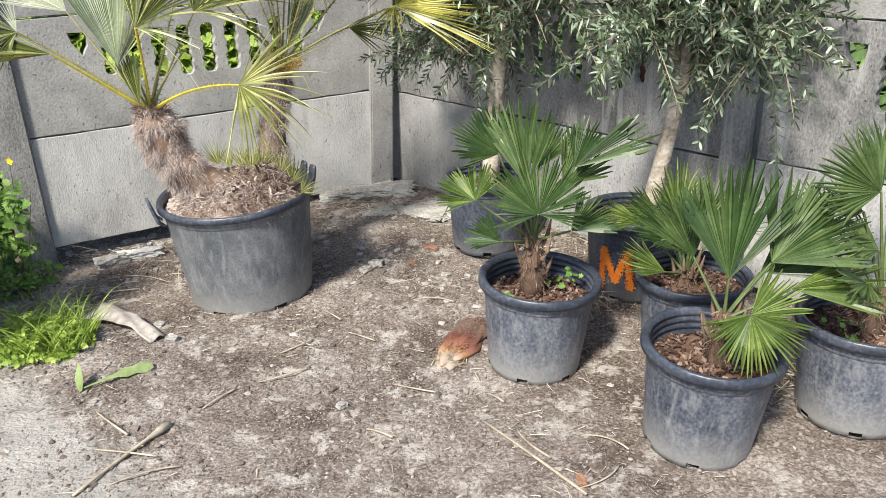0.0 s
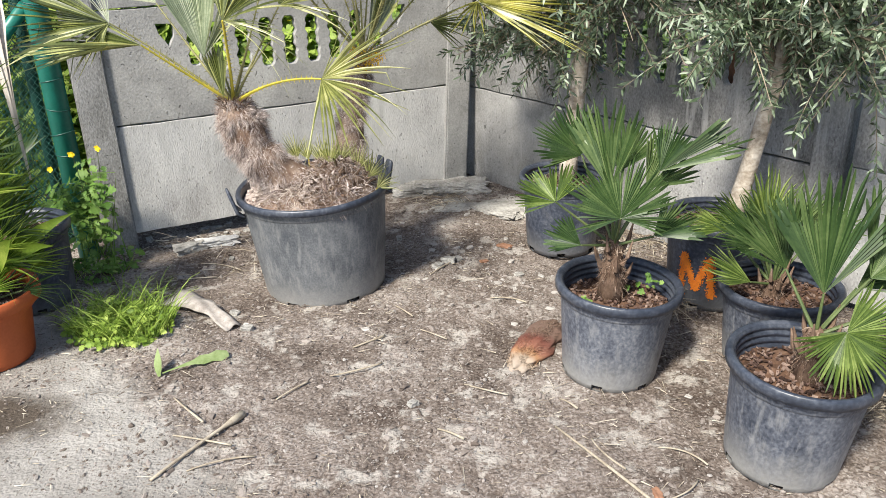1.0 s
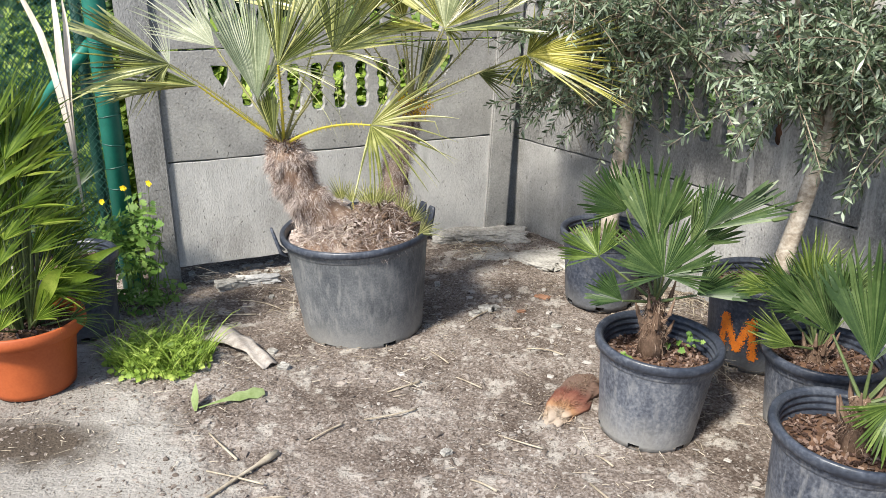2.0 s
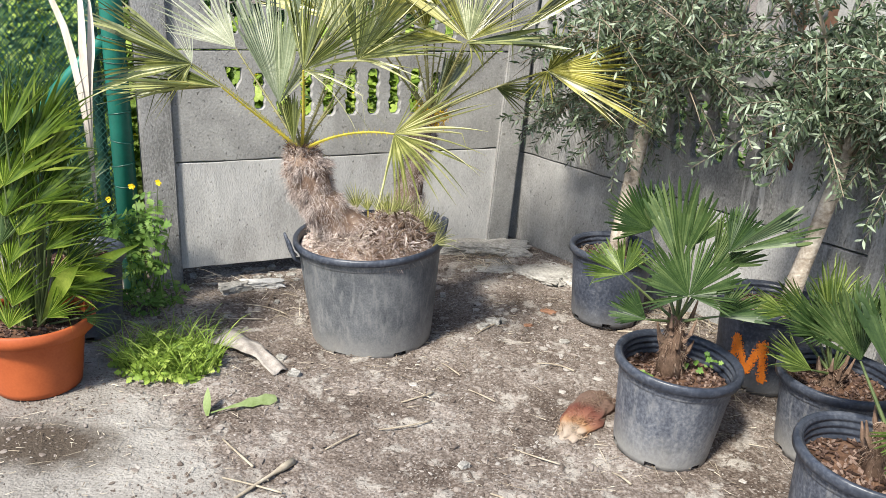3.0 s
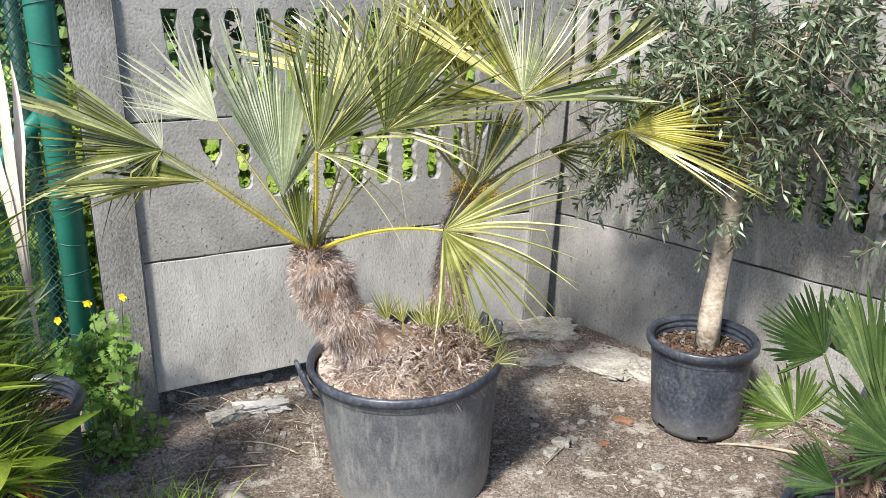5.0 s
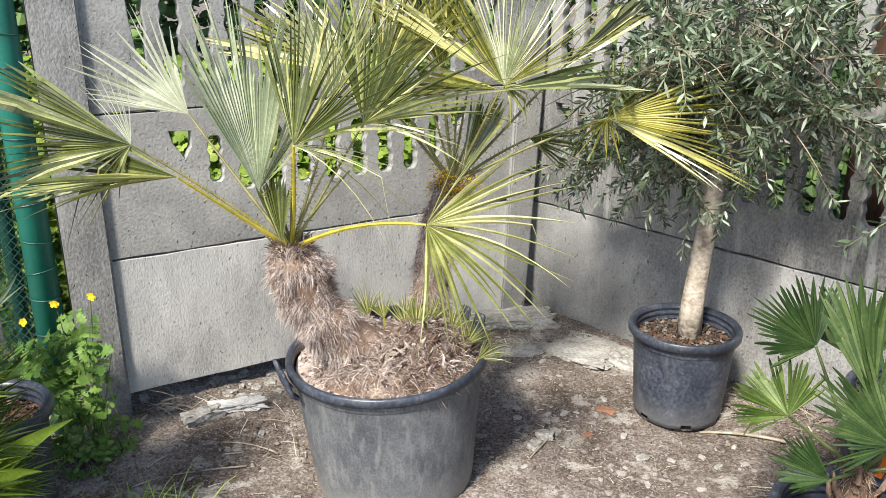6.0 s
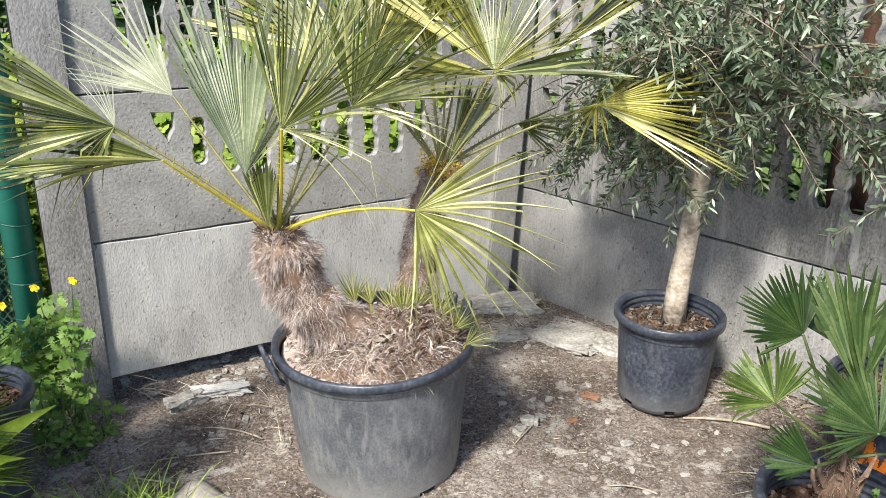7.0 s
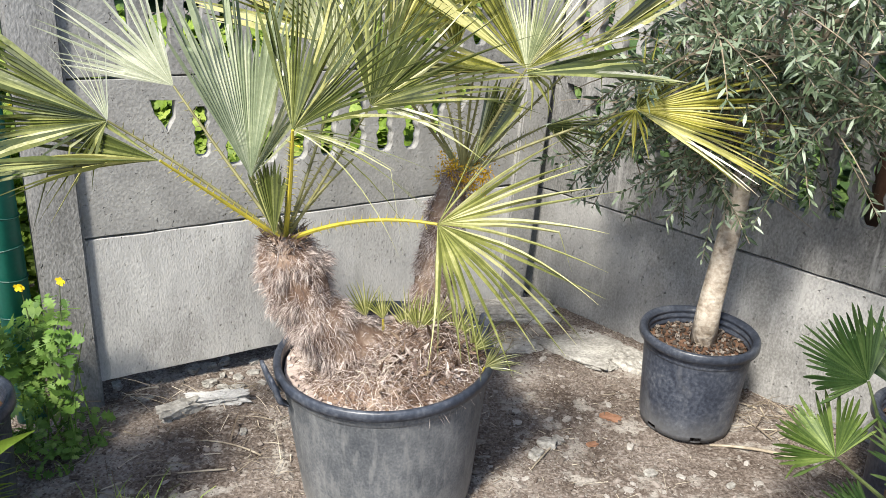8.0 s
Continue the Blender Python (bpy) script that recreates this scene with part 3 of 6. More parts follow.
# ---- pots ----
def pot(at, rim_r, base_r, height, label, mat=PLASTIC, soil_z=None, ridges=True, tilt=(0, 0), group="plant pots", turn=0.0, fill=POTSOIL, lip=0.030, mulch=CHIP, inset=0.016):
    p = thing("plant_pot", at, label, "plant pot", group)
    wall = 0.006
    n = 56
    s = soil_z if soil_z is not None else height - 0.06
    shoulder = height - lip - 0.032
    rs = base_r + (rim_r - inset - base_r) * shoulder / height
    prof = [(base_r - 0.012, 0.0), (base_r, 0.003), (base_r + 0.003, 0.022), (base_r + 0.004, 0.03)]
    for k in range(1, 9):
        t = k / 8
        prof.append((base_r + 0.004 + (rs - base_r - 0.004) * t, 0.03 + (shoulder - 0.03) * t))
    prof += [(rs + 0.0005, shoulder + 0.002), (rs + 0.003, shoulder + 0.004), (rs + 0.004, shoulder + 0.010), (rim_r - inset + 0.002, height - lip - 0.004)]
    lip_prof = [(rim_r - inset + 0.002, height - lip - 0.004), (rim_r - 0.001, height - lip), (rim_r, height - lip * 0.5), (rim_r - 0.002, height - 0.005), (rim_r - 0.007, height), (rim_r - 0.014, height - 0.002), (rim_r - 0.02, height - 0.006)]
    z, k, inner = height - 0.006, 0, []
    while z > s - 0.03:
        inner.append((rim_r - 0.02 - (0.005 if (k % 4 in (1, 2) and ridges) else 0.0) - (height - z) * 0.09, z))
        z -= 0.005
        k += 1
    notches = {i for c in range(6) for i in ((c * 9 + 2) % n, (c * 9 + 3) % n)}
    part("pot_body", lathe(prof, n, 0.006, skip=None if mat is TERRACOTTA else lambda i, j: j in (1,) and i in notches), mat, p, smooth=True)
    clean = mat if mat is TERRACOTTA else RIM
    part("rim", lathe(lip_prof, n, 0.006), clean, p, smooth=True)
    part("inner_wall", lathe(inner, n, 0.006), clean, p, "ridged inner wall" if ridges else "", smooth=True)
    q = random.Random(round(at[0] * 1000))
    sv, sf, rings, seg = [(0, 0, s + 0.012)], [], 9, 36
    top_r = rim_r - 0.024 - (height - s) * 0.09
    for j in range(1, rings + 1):
        for i in range(seg):
            w = 2 * math.pi * i / seg
            r = top_r * j / rings
            sv.append((r * math.cos(w), r * math.sin(w), s + 0.012 * (1 - (j / rings) ** 2) + q.uniform(-0.006, 0.006)))
    for i in range(seg):
        sf.append((0, 1 + i, 1 + (i + 1) % seg))
        for j in range(rings - 1):
            a = 1 + j * seg
            sf.append((a + i, a + seg + i, a + seg + (i + 1) % seg, a + (i + 1) % seg))
    raw("soil", sv, sf, fill, p, "dark bark mulch filling the pot", smooth=True)
    cv, cf = [], []
    for k in range(480):
        r, w = top_r * math.sqrt(q.random()) * 0.97, q.uniform(0, 6.283)
        c = Vector((r * math.cos(w), r * math.sin(w), s + 0.012 * (1 - (r / top_r) ** 2) + 0.005))
        a = Vector((q.uniform(-1, 1), q.uniform(-1, 1), q.uniform(-0.3, 0.3))).normalized() * q.uniform(0.003, 0.008)
        b = a.cross(Vector((0, 0, 1))).normalized() * q.uniform(0.0015, 0.0045) + Vector((0, 0, q.uniform(-0.004, 0.004)))
        base = len(cv)
        up = Vector((0, 0, 0.003))
        cv += [c - a - b, c + a - b * 0.6, c + a + b, c - a * 0.8 + b, c - a - b + up, c + a - b * 0.6 + up, c + a + b + up, c - a * 0.8 + b + up]
        cf += [tuple(base + i for i in f) for f in ((4, 5, 6, 7), (0, 1, 5, 4), (1, 2, 6, 5), (2, 3, 7, 6), (3, 0, 4, 7))]
    chips = raw("bark_mulch", cv, cf, mulch, p)
    tagged(chips, kind="stuff")
    p.rotation_euler = (radians(tilt[0]), radians(tilt[1]), turn)
    return p


# ---- palm leaves ----
def fan(parent, hub, axis, normal, length, mat, spread=120, n=26, split=0.5, width=1.0, droop=0.1, cup=0.12, foot=None, stalk=PETIOLE, stalk_r=0.006, spines=True, sag=0.0, bent=0.15, name="leaf", label="", tip=1.5, pleat=0.42, even=0.28, loose=0.06):
    """A fan leaf: a pleated web as far as split, then free segments; its stalk from foot to hub is a sub-part."""
    hub, a, nn = local(parent, hub), Vector(axis).normalized(), Vector(normal).normalized()
    s = a.cross(nn).normalized()
    nn = s.cross(a).normalized()
    half = radians(spread) / 2
    step = 2 * half / n
    wave, phase = R.uniform(0.04, 0.10), R.uniform(0, 6.283)

    def ray(th):
        rel = abs(th) / half
        return a * math.cos(th) + s * math.sin(th) + nn * (cup * rel ** 1.5 + wave * math.sin(th * 3.1 + phase))

    def sagged(p, r, li):
        t = r / length
        return p + Vector((0, 0, -droop * length * t * t))

    vs, fs = [], []
    torn = set(i for i in range(n) if R.random() < 0.12)
    for i in range(n):
        th = -half + step * (i + 0.5)
        rel = abs(th) / half
        li = length * (1 - even * rel ** 2) * (R.uniform(0.90, 1.05) if R.random() < 0.9 else R.uniform(0.7, 0.9))
        e0, e1, d = ray(th - step / 2), ray(th + step / 2), ray(th).normalized()
        side = (e1 - e0).normalized()
        up = side.cross(d).normalized()
        up = up if up.dot(nn) > 0 else -up
        rs = min(split * length * (1 - 0.22 * rel ** 2) * R.uniform(0.92, 1.06) * (0.75 if i in torn else 1.0), 0.85 * li)
        wmax = (e1 - e0).length * rs * width
        kink = R.random() < bent
        kink_dir = Vector((R.uniform(-0.3, 0.3), R.uniform(-0.3, 0.3), -1))
        twist, sway, lift = R.uniform(-0.5, 0.5), R.gauss(0, loose), R.gauss(0, loose)
        base = len(vs)
        # Ridge doubled so each fold half takes its own tone, imitating uneven light.
        for r in (0.003, 0.5 * rs, rs):
            ridge = up * pleat * (e1 - e0).length * r
            top = sagged(hub + d * r + ridge, r, li)
            vs += [sagged(hub + e0 * r, r, li), top, top, sagged(hub + e1 * r, r, li)]
        for t in (0.25, 0.5, 0.8, 0.93, 1.0):
            r = rs + (li - rs) * t
            w = wmax * (1 - t ** tip * 0.94)
            p = sagged(hub + d * r + (side * sway + up * lift) * li * t * t, r, li)
            if kink and t > 0.45:
                p = p + kink_dir * (t - 0.42) * li * 0.30
            sd_ = side + up * twist * t
            top = p + up * pleat * w * 0.9
            vs += [p - sd_ * w / 2, top, top, p + sd_ * w / 2]
        for k in range(7):
            q = base + 4 * k
            fs += [(q, q + 1, q + 5, q + 4), (q + 2, q + 3, q + 7, q + 6)]
    leaf = raw(name, vs, fs, mat, parent, label)
    if foot is not None:
        f = local(parent, foot)
        mid = (f + hub) / 2 + Vector((0, 0, sag)) + (hub - f).cross(Vector((0, 0, 1))) * R.uniform(-0.05, 0.05)
        pts = bez(f, mid, hub, 10)
        tv, tf = [], []
        tube(tv, tf, pts, [stalk_r * (1.5 - 0.75 * i / 10) for i in range(11)], 6)
        if spines:
            for i in range(1, 36):
                t = i / 36 * 9.5
                k = int(t)
                c = pts[k].lerp(pts[k + 1], t - k)
                dd = (pts[k + 1] - pts[k]).normalized()
                sdv = dd.cross(nn if abs(dd.dot(nn)) < 0.9 else s).normalized() * (1 if i % 2 else -1)
                base = len(tv)
                tv += [c + dd * 0.0022, c - dd * 0.0022, c + nn * 0.002, c + sdv * 0.016 + dd * 0.006]
                tf += [(base, base + 1, base + 3), (base + 1, base + 2, base + 3), (base + 2, base, base + 3)]
        raw("leaf_stalk", tv, tf, stalk, leaf, smooth=False)
    return leaf


def stalk_to(leaf, f, hub, sag, stalk, r, spines=36):
    """A leaf stalk with two rows of spines, as a part of its leaf."""
    mid = (f + hub) / 2 + Vector((0, 0, sag)) + (hub - f).cross(Vector((0, 0, 1))) * R.uniform(-0.05, 0.05)
    pts = bez(f, mid, hub, 10)
    tv, tf = [], []
    tube(tv, tf, pts, [r * (1.5 - 0.75 * i / 10) for i in range(11)], 6)
    for i in range(1, spines):
        t = i / spines * 9.5
        k = int(t)
        c = pts[k].lerp(pts[k + 1], t - k)
        dd = (pts[k + 1] - pts[k]).normalized()
        sdv = dd.cross(Vector((0.1, -1, 0.2))).normalized() * (1 if i % 2 else -1)
        base = len(tv)
        tv += [c + dd * 0.0022, c - dd * 0.0022, c + Vector((0, -0.002, 0)), c + sdv * 0.017 + dd * 0.007]
        tf += [(base, base + 1, base + 3), (base + 1, base + 2, base + 3), (base + 2, base, base + 3)]
    raw("leaf_stalk", tv, tf, stalk, leaf)


def old_fan(parent, hub, normal, groups, crown=None, sag=0.0, stalk=PETIOLE, stalk_r=0.0055, cap=0.017, blunt=False, spines=36):
    """A mature fan leaf: groups of stiff folded segments round its hub, webbed near it, each bending by its own weight.
    A group: (from, to) in degrees seen from the front, length, count, material, split, curl, chance of a kink."""
    hub, nn = local(parent, hub), Vector(normal).normalized()
    ex = (Vector((1, 0, 0)) - nn * nn.x).normalized()
    ez = nn.cross(ex)
    leaf = None
    for a0, a1, length, n, mat, split, curl, kinks in groups:
        vs, fs = [], []
        a0, a1 = radians(a0), radians(a1)
        step, centre, half = (a1 - a0) / n, (a0 + a1) / 2, (a1 - a0) / 2
        wave, phase = R.uniform(0.05, 0.12), R.uniform(0, 6.283)

        def ray(th):
            rel = abs(th - centre) / half
            return ex * math.cos(th) + ez * math.sin(th) + nn * (0.20 * rel ** 1.5 + wave * math.sin(th * 4.0 + phase))

        for i in range(n):
            if R.random() < 0.03:
                continue
            th = a0 + step * (i + 0.5)
            rel = abs(th - centre) / half
            li = length * (1 - 0.20 * rel ** 2) * (R.uniform(0.88, 1.06) if R.random() < 0.88 else R.uniform(0.6, 0.9))
            e0, e1, d = ray(th - step / 2), ray(th + step / 2), ray(th).normalized()
            side = (e1 - e0).normalized()
            up = side.cross(d).normalized()
            up = up if up.dot(nn) > 0 else -up
            rs = min(split * length * R.uniform(0.82, 1.12), 0.8 * li)
            wmax = min((e1 - e0).length * rs * 1.0, cap)
            fold = R.uniform(0.5, 0.9) * (1 if R.random() < 0.8 else -1)
            base = len(vs)
            # Split ridge: random tone per half stands in for lit and shaded fold sides.
            for r in (0.003, 0.5 * rs, rs):
                ridge = up * 0.5 * (e1 - e0).length * r
                drop = Vector((0, 0, -curl * 0.25 * r * r / length))
                top = hub + d * r + ridge + drop
                vs += [hub + e0 * r + drop, top, top, hub + e1 * r + drop]
            p = hub + d * rs + Vector((0, 0, -curl * 0.25 * rs * rs / length))
            way = (d + Vector((R.gauss(0, 0.05), R.gauss(0, 0.05), R.gauss(0, 0.05)))).normalized()
            bend = curl * R.uniform(0.5, 1.5)
            kink = R.uniform(0.35, 0.7) if R.random() < kinks else 2
            twist = R.uniform(-0.9, 0.9)
            sway = R.gauss(0, 0.16) + 0.22 * (th - centre) / half
            last = 0.0
            for t in (0.15, 0.32, 0.5, 0.68, 0.84, 1.0):
                ds = (t - last) * (li - rs)
                way = (way + Vector((0, 0, -bend)) * ds / length * (1.2 - abs(way.z) * 0.6) + side * sway * ds / length).normalized()
                if last < kink <= t:
                    way = (way * 0.35 + Vector((R.uniform(-0.3, 0.3), R.uniform(-0.5, 0.1), -0.8))).normalized()
                p = p + way * ds
                last = t
                w = wmax * (1 - 0.15 * t - 0.62 * t ** 5) if blunt else wmax * (1 + 0.35 * t - 1.3 * t ** 1.5)
                sd_ = (side + up * twist * t).normalized()
                top = p + up * fold * w
                vs += [p - sd_ * w / 2, top, top, p + sd_ * w / 2]
            for k in range(8):
                q = base + 4 * k
                fs += [(q, q + 1, q + 5, q + 4), (q + 2, q + 3, q + 7, q + 6)]
        if leaf is None:
            leaf = raw("leaf", vs, fs, mat, parent)
        else:
            raw("leaf_lobe", vs, fs, mat, leaf)
    if crown is not None:
        stalk_to(leaf, local(parent, crown), hub, sag, stalk, stalk_r, spines)
    return leaf


palm_seed = Vector((3.1, 7.7, 1.3))


def shaggy_trunk(parent, pts, radii, hairs, core=FIBRE_DARK, hair=FIBRE, hair_len=0.05, name="trunk", label="", tufts=0, fine=1.0):
    """A trunk with a core and a coat of fibre, loose or in tiers of tufts."""
    pts = [local(parent, p) for p in pts]
    cv, cf = [], []
    tube(cv, cf, pts, radii, 14)
    cv = [v + Vector((R.uniform(-1, 1), R.uniform(-1, 1), R.uniform(-1, 1))) * 0.006 for v in cv]
    trunk = raw(name, cv, cf, core, parent, label, smooth=True)
    hv, hf = [], []

    def skin(t, w):
        k = min(int(t), len(pts) - 2)
        d = (pts[k + 1] - pts[k]).normalized()
        a = d.cross(Vector((0, 1, 0))).normalized()
        return pts[k].lerp(pts[k + 1], t - k), radii[k] + (radii[k + 1] - radii[k]) * (t - k), d, a * math.cos(w) + d.cross(a) * math.sin(w)

    for k in range(tufts):
        c, r, d, o = skin(R.random() ** 0.9 * (len(pts) - 1.02), R.uniform(0, 6.283))
        lean = o * R.uniform(0.35, 0.9) + Vector((R.uniform(-0.7, 0.7), R.uniform(-0.7, 0.7), R.uniform(-0.8, 0.6)))
        lump = noise.noise((c + o * r + palm_seed) * 20)
        if lump < -0.20:
            continue
        root = c + o * r * (R.uniform(0.88, 1.02) + 0.25 * lump)
        long_ = hair_len * R.uniform(0.6, 1.5)
        for _ in range(hairs // tufts):
            j = Vector((R.gauss(0, 1), R.gauss(0, 1), R.gauss(0, 1)))
            strand(hv, hf, root + j * 0.007, lean + j * 0.36, long_ * R.uniform(0.6, 1.15), R.uniform(0.0009, 0.0022) * fine, 0.5)
    for _ in range(hairs if not tufts else hairs // 8):
        c, r, d, o = skin(R.random() * (len(pts) - 1.02), R.uniform(0, 6.283))
        if noise.noise((c + o * r + palm_seed) * 19) < -0.20 and R.random() < 0.7:
            continue
        way = o * R.uniform(0.15, 0.8) + d * R.uniform(-0.7, 0.9) + Vector((R.uniform(-0.8, 0.8), R.uniform(-0.8, 0.8), R.uniform(-0.6, 0.3)))
        strand(hv, hf, c + o * (r * R.uniform(0.93, 1.03)), way, hair_len * R.uniform(0.5, 1.2), R.uniform(0.0012, 0.0026) * fine, 0.6)
    tagged(raw("trunk_fibre", hv, hf, hair, trunk, "shaggy grey-brown fibre"), kind="stuff")
    return trunk


# ---- the large palm with two trunks, in its tub ----
def lugs(p, angle, rim_r, height, mat):
    """A tub's handle: two flat ears that stand up and out from the rim."""
    c, s_ = math.cos(angle), math.sin(angle)
    out, sd_ = Vector((c, s_, 0)), Vector((-s_, c, 0))
    for off in (-0.036, 0.036):
        bm = bmesh.new()
        rows_ = []
        for z, o0, wd, th in ((-0.070, -0.012, 0.014, 0.005), (-0.052, 0.008, 0.019, 0.007), (-0.010, 0.018, 0.021, 0.007), (0.014, 0.024, 0.020, 0.006), (0.023, 0.025, 0.016, 0.004)):
            b = out * (rim_r + o0) + sd_ * off + Vector((0, 0, height + z))
            rows_.append([bm.verts.new(b + sd_ * wd * x + out * th * y) for x, y in ((-1, -1), (1, -1), (1, 1), (-1, 1))])
        for lo, hi in zip(rows_, rows_[1:]):
            for i in range(4):
                bm.faces.new((lo[i], lo[(i + 1) % 4], hi[(i + 1) % 4], hi[i]))
        bm.faces.new(rows_[0][::-1])
        bm.faces.new(rows_[-1])
        bmesh.ops.bevel(bm, geom=list(bm.edges), offset=0.0018, segments=2, affect="EDGES")
        part("handle_ear", bm, mat, p, "moulded plastic handle ear", smooth=True)


TUB = (-0.835, 3.165, -0.005)
tub = pot(TUB, 0.298, 0.238, 0.435, "large dusty black plastic tub holding a two-trunked fan palm", TUB_PLASTIC, soil_z=0.400, ridges=False, turn=0.0, fill=FIBRE, mulch=FIBRE, lip=0.026, tilt=(2.0, -2.0))
lugs(tub, radians(207), 0.298, 0.435, PLASTIC)
lugs(tub, radians(38), 0.298, 0.435, PLASTIC)

palm = thing("fan_palm", (-0.86, 3.13, 0.38), "grey-green dwarf fan palm with two shaggy trunks in a tub", "palm")
CR1, CR2 = Vector((-1.10, 3.08, 0.765)), Vector((-0.665, 3.38, 0.875))
shaggy_trunk(palm, [(-0.86, 3.12, 0.37), (-0.915, 3.10, 0.44), (-0.975, 3.08, 0.495), (-1.015, 3.065, 0.545), (-1.04, 3.065, 0.585), (-1.06, 3.07, 0.63), (-1.085, 3.08, 0.675), (-1.098, 3.08, 0.72), (-1.10, 3.08, 0.77)], [0.096, 0.084, 0.068, 0.076, 0.060, 0.070, 0.080, 0.066, 0.035], 36000, hair_len=0.021, tufts=760, fine=0.85, core=FIBRE_RED)
shaggy_trunk(palm, [(-0.735, 3.28, 0.36), (-0.735, 3.32, 0.50), (-0.725, 3.345, 0.65), (-0.70, 3.365, 0.77), (-0.675, 3.38, 0.875)], [0.080, 0.054, 0.048, 0.050, 0.032], 18000, hair_len=0.017, tufts=440, fine=0.85, core=FIBRE_RED)

# matted old leaf bases heaped round the trunks
def heap(x, y):
    """Height of the fibre heap over the tub."""
    edge = max(0.0, math.hypot(x + 0.835, y - 3.165) - 0.19) / 0.07
    return 0.392 - 0.022 * edge * edge + 0.150 * math.exp(-((x + 0.735) ** 2 / 0.016 + (y - 3.13) ** 2 / 0.016)) + 0.05 * math.exp(-((x + 0.90) ** 2 + (y - 3.02) ** 2) / 0.012) + 0.018 * noise.noise((x * 14, y * 14, 2))


MAT_PALE = material("bleached straw roots", [(0.15, (0.24, 0.185, 0.135)), (0.5, (0.43, 0.36, 0.285)), (0.85, (0.66, 0.59, 0.50))], 16, 0.95, 0.4, 120, island=0.8, gloss=0.1)
for count, tone, label in ((11000, FIBRE, "matted dry leaf bases and fibre"), (4500, MAT_PALE, "pale dry roots"), (9500, FIBRE_DARK, "dark brown tangled fibre"), (2600, FIBRE_RED, "brown shredded leaf bases")):
    mv, mf = [], []
    for _ in range(count):
        w, r = R.uniform(0, 6.283), math.sqrt(R.random()) * 0.258
        x, y = -0.83 + r * math.cos(w), 3.155 + r * math.sin(w)
        dark = noise.noise((x * 9, y * 9, 4)) * 0.6 + 5 * (heap(x, y) - 0.45) + 1.2 * (x + 0.80)
        if (tone in (FIBRE_DARK, FIBRE_RED) and dark < R.uniform(-0.25, 0.2)) or (tone is MAT_PALE and dark > R.uniform(-0.35, 0.1)):
            continue
        ln = R.uniform(0.02, 0.070) * (0.6 if r > 0.2 else 1)
        strand(mv, mf, (x, y, heap(x, y) + R.uniform(-0.002, 0.016)), (R.uniform(-1, 1), R.uniform(-1, 1), R.uniform(-0.25, 0.65)), ln, R.uniform(0.0009, 0.0028), 0.5)
    tagged(raw("fibre_matting", [v - palm.location for v in mv], mf, tone, palm, label), kind="stuff")
for count, tone, label in ((210, FIBRE_DARK, "dark broken leaf stubs"), (120, FIBRE, "weathered grey leaf stubs")):
    mv, mf = [], []
    for _ in range(count):
        x, y = R.gauss(-0.735, 0.085), R.gauss(3.09, 0.075)
        if math.hypot(x + 0.835, y - 3.165) > 0.23:
            continue
        p = Vector((x, y, heap(x, y) - 0.012)) - palm.location
        d = Vector((R.uniform(-0.8, 0.8) + 2.0 * (x + 0.735), R.uniform(-0.9, 0.3), R.uniform(0.2, 1.0))).normalized()
        ln = R.uniform(0.022, 0.055)
        tube(mv, mf, [p, p + d * ln * 0.6, p + d * ln + Vector((R.uniform(-0.006, 0.006), R.uniform(-0.006, 0.006), -0.002))], [R.uniform(0.004, 0.008), R.uniform(0.003, 0.006), 0.0012], 5)
    tagged(raw("stub_litter", mv, mf, tone, palm, label), kind="stuff")
mound_v, mound_f = [], []
seg, rings = 56, 16
for j in range(rings + 1):
    for i in range(seg):
        w, r = 2 * math.pi * i / seg, 0.262 * j / rings
        x, y = -0.83 + r * math.cos(w), 3.160 + r * math.sin(w)
        mound_v.append(Vector((x, y, heap(x, y) + R.uniform(-0.006, 0.004))) - palm.location)
for j in range(rings):
    for i in range(seg):
        mound_f.append((j * seg + i, (j + 1) * seg + i, (j + 1) * seg + (i + 1) % seg, j * seg + (i + 1) % seg))
raw("root_mound", mound_v, mound_f, FIBRE_RED, palm)

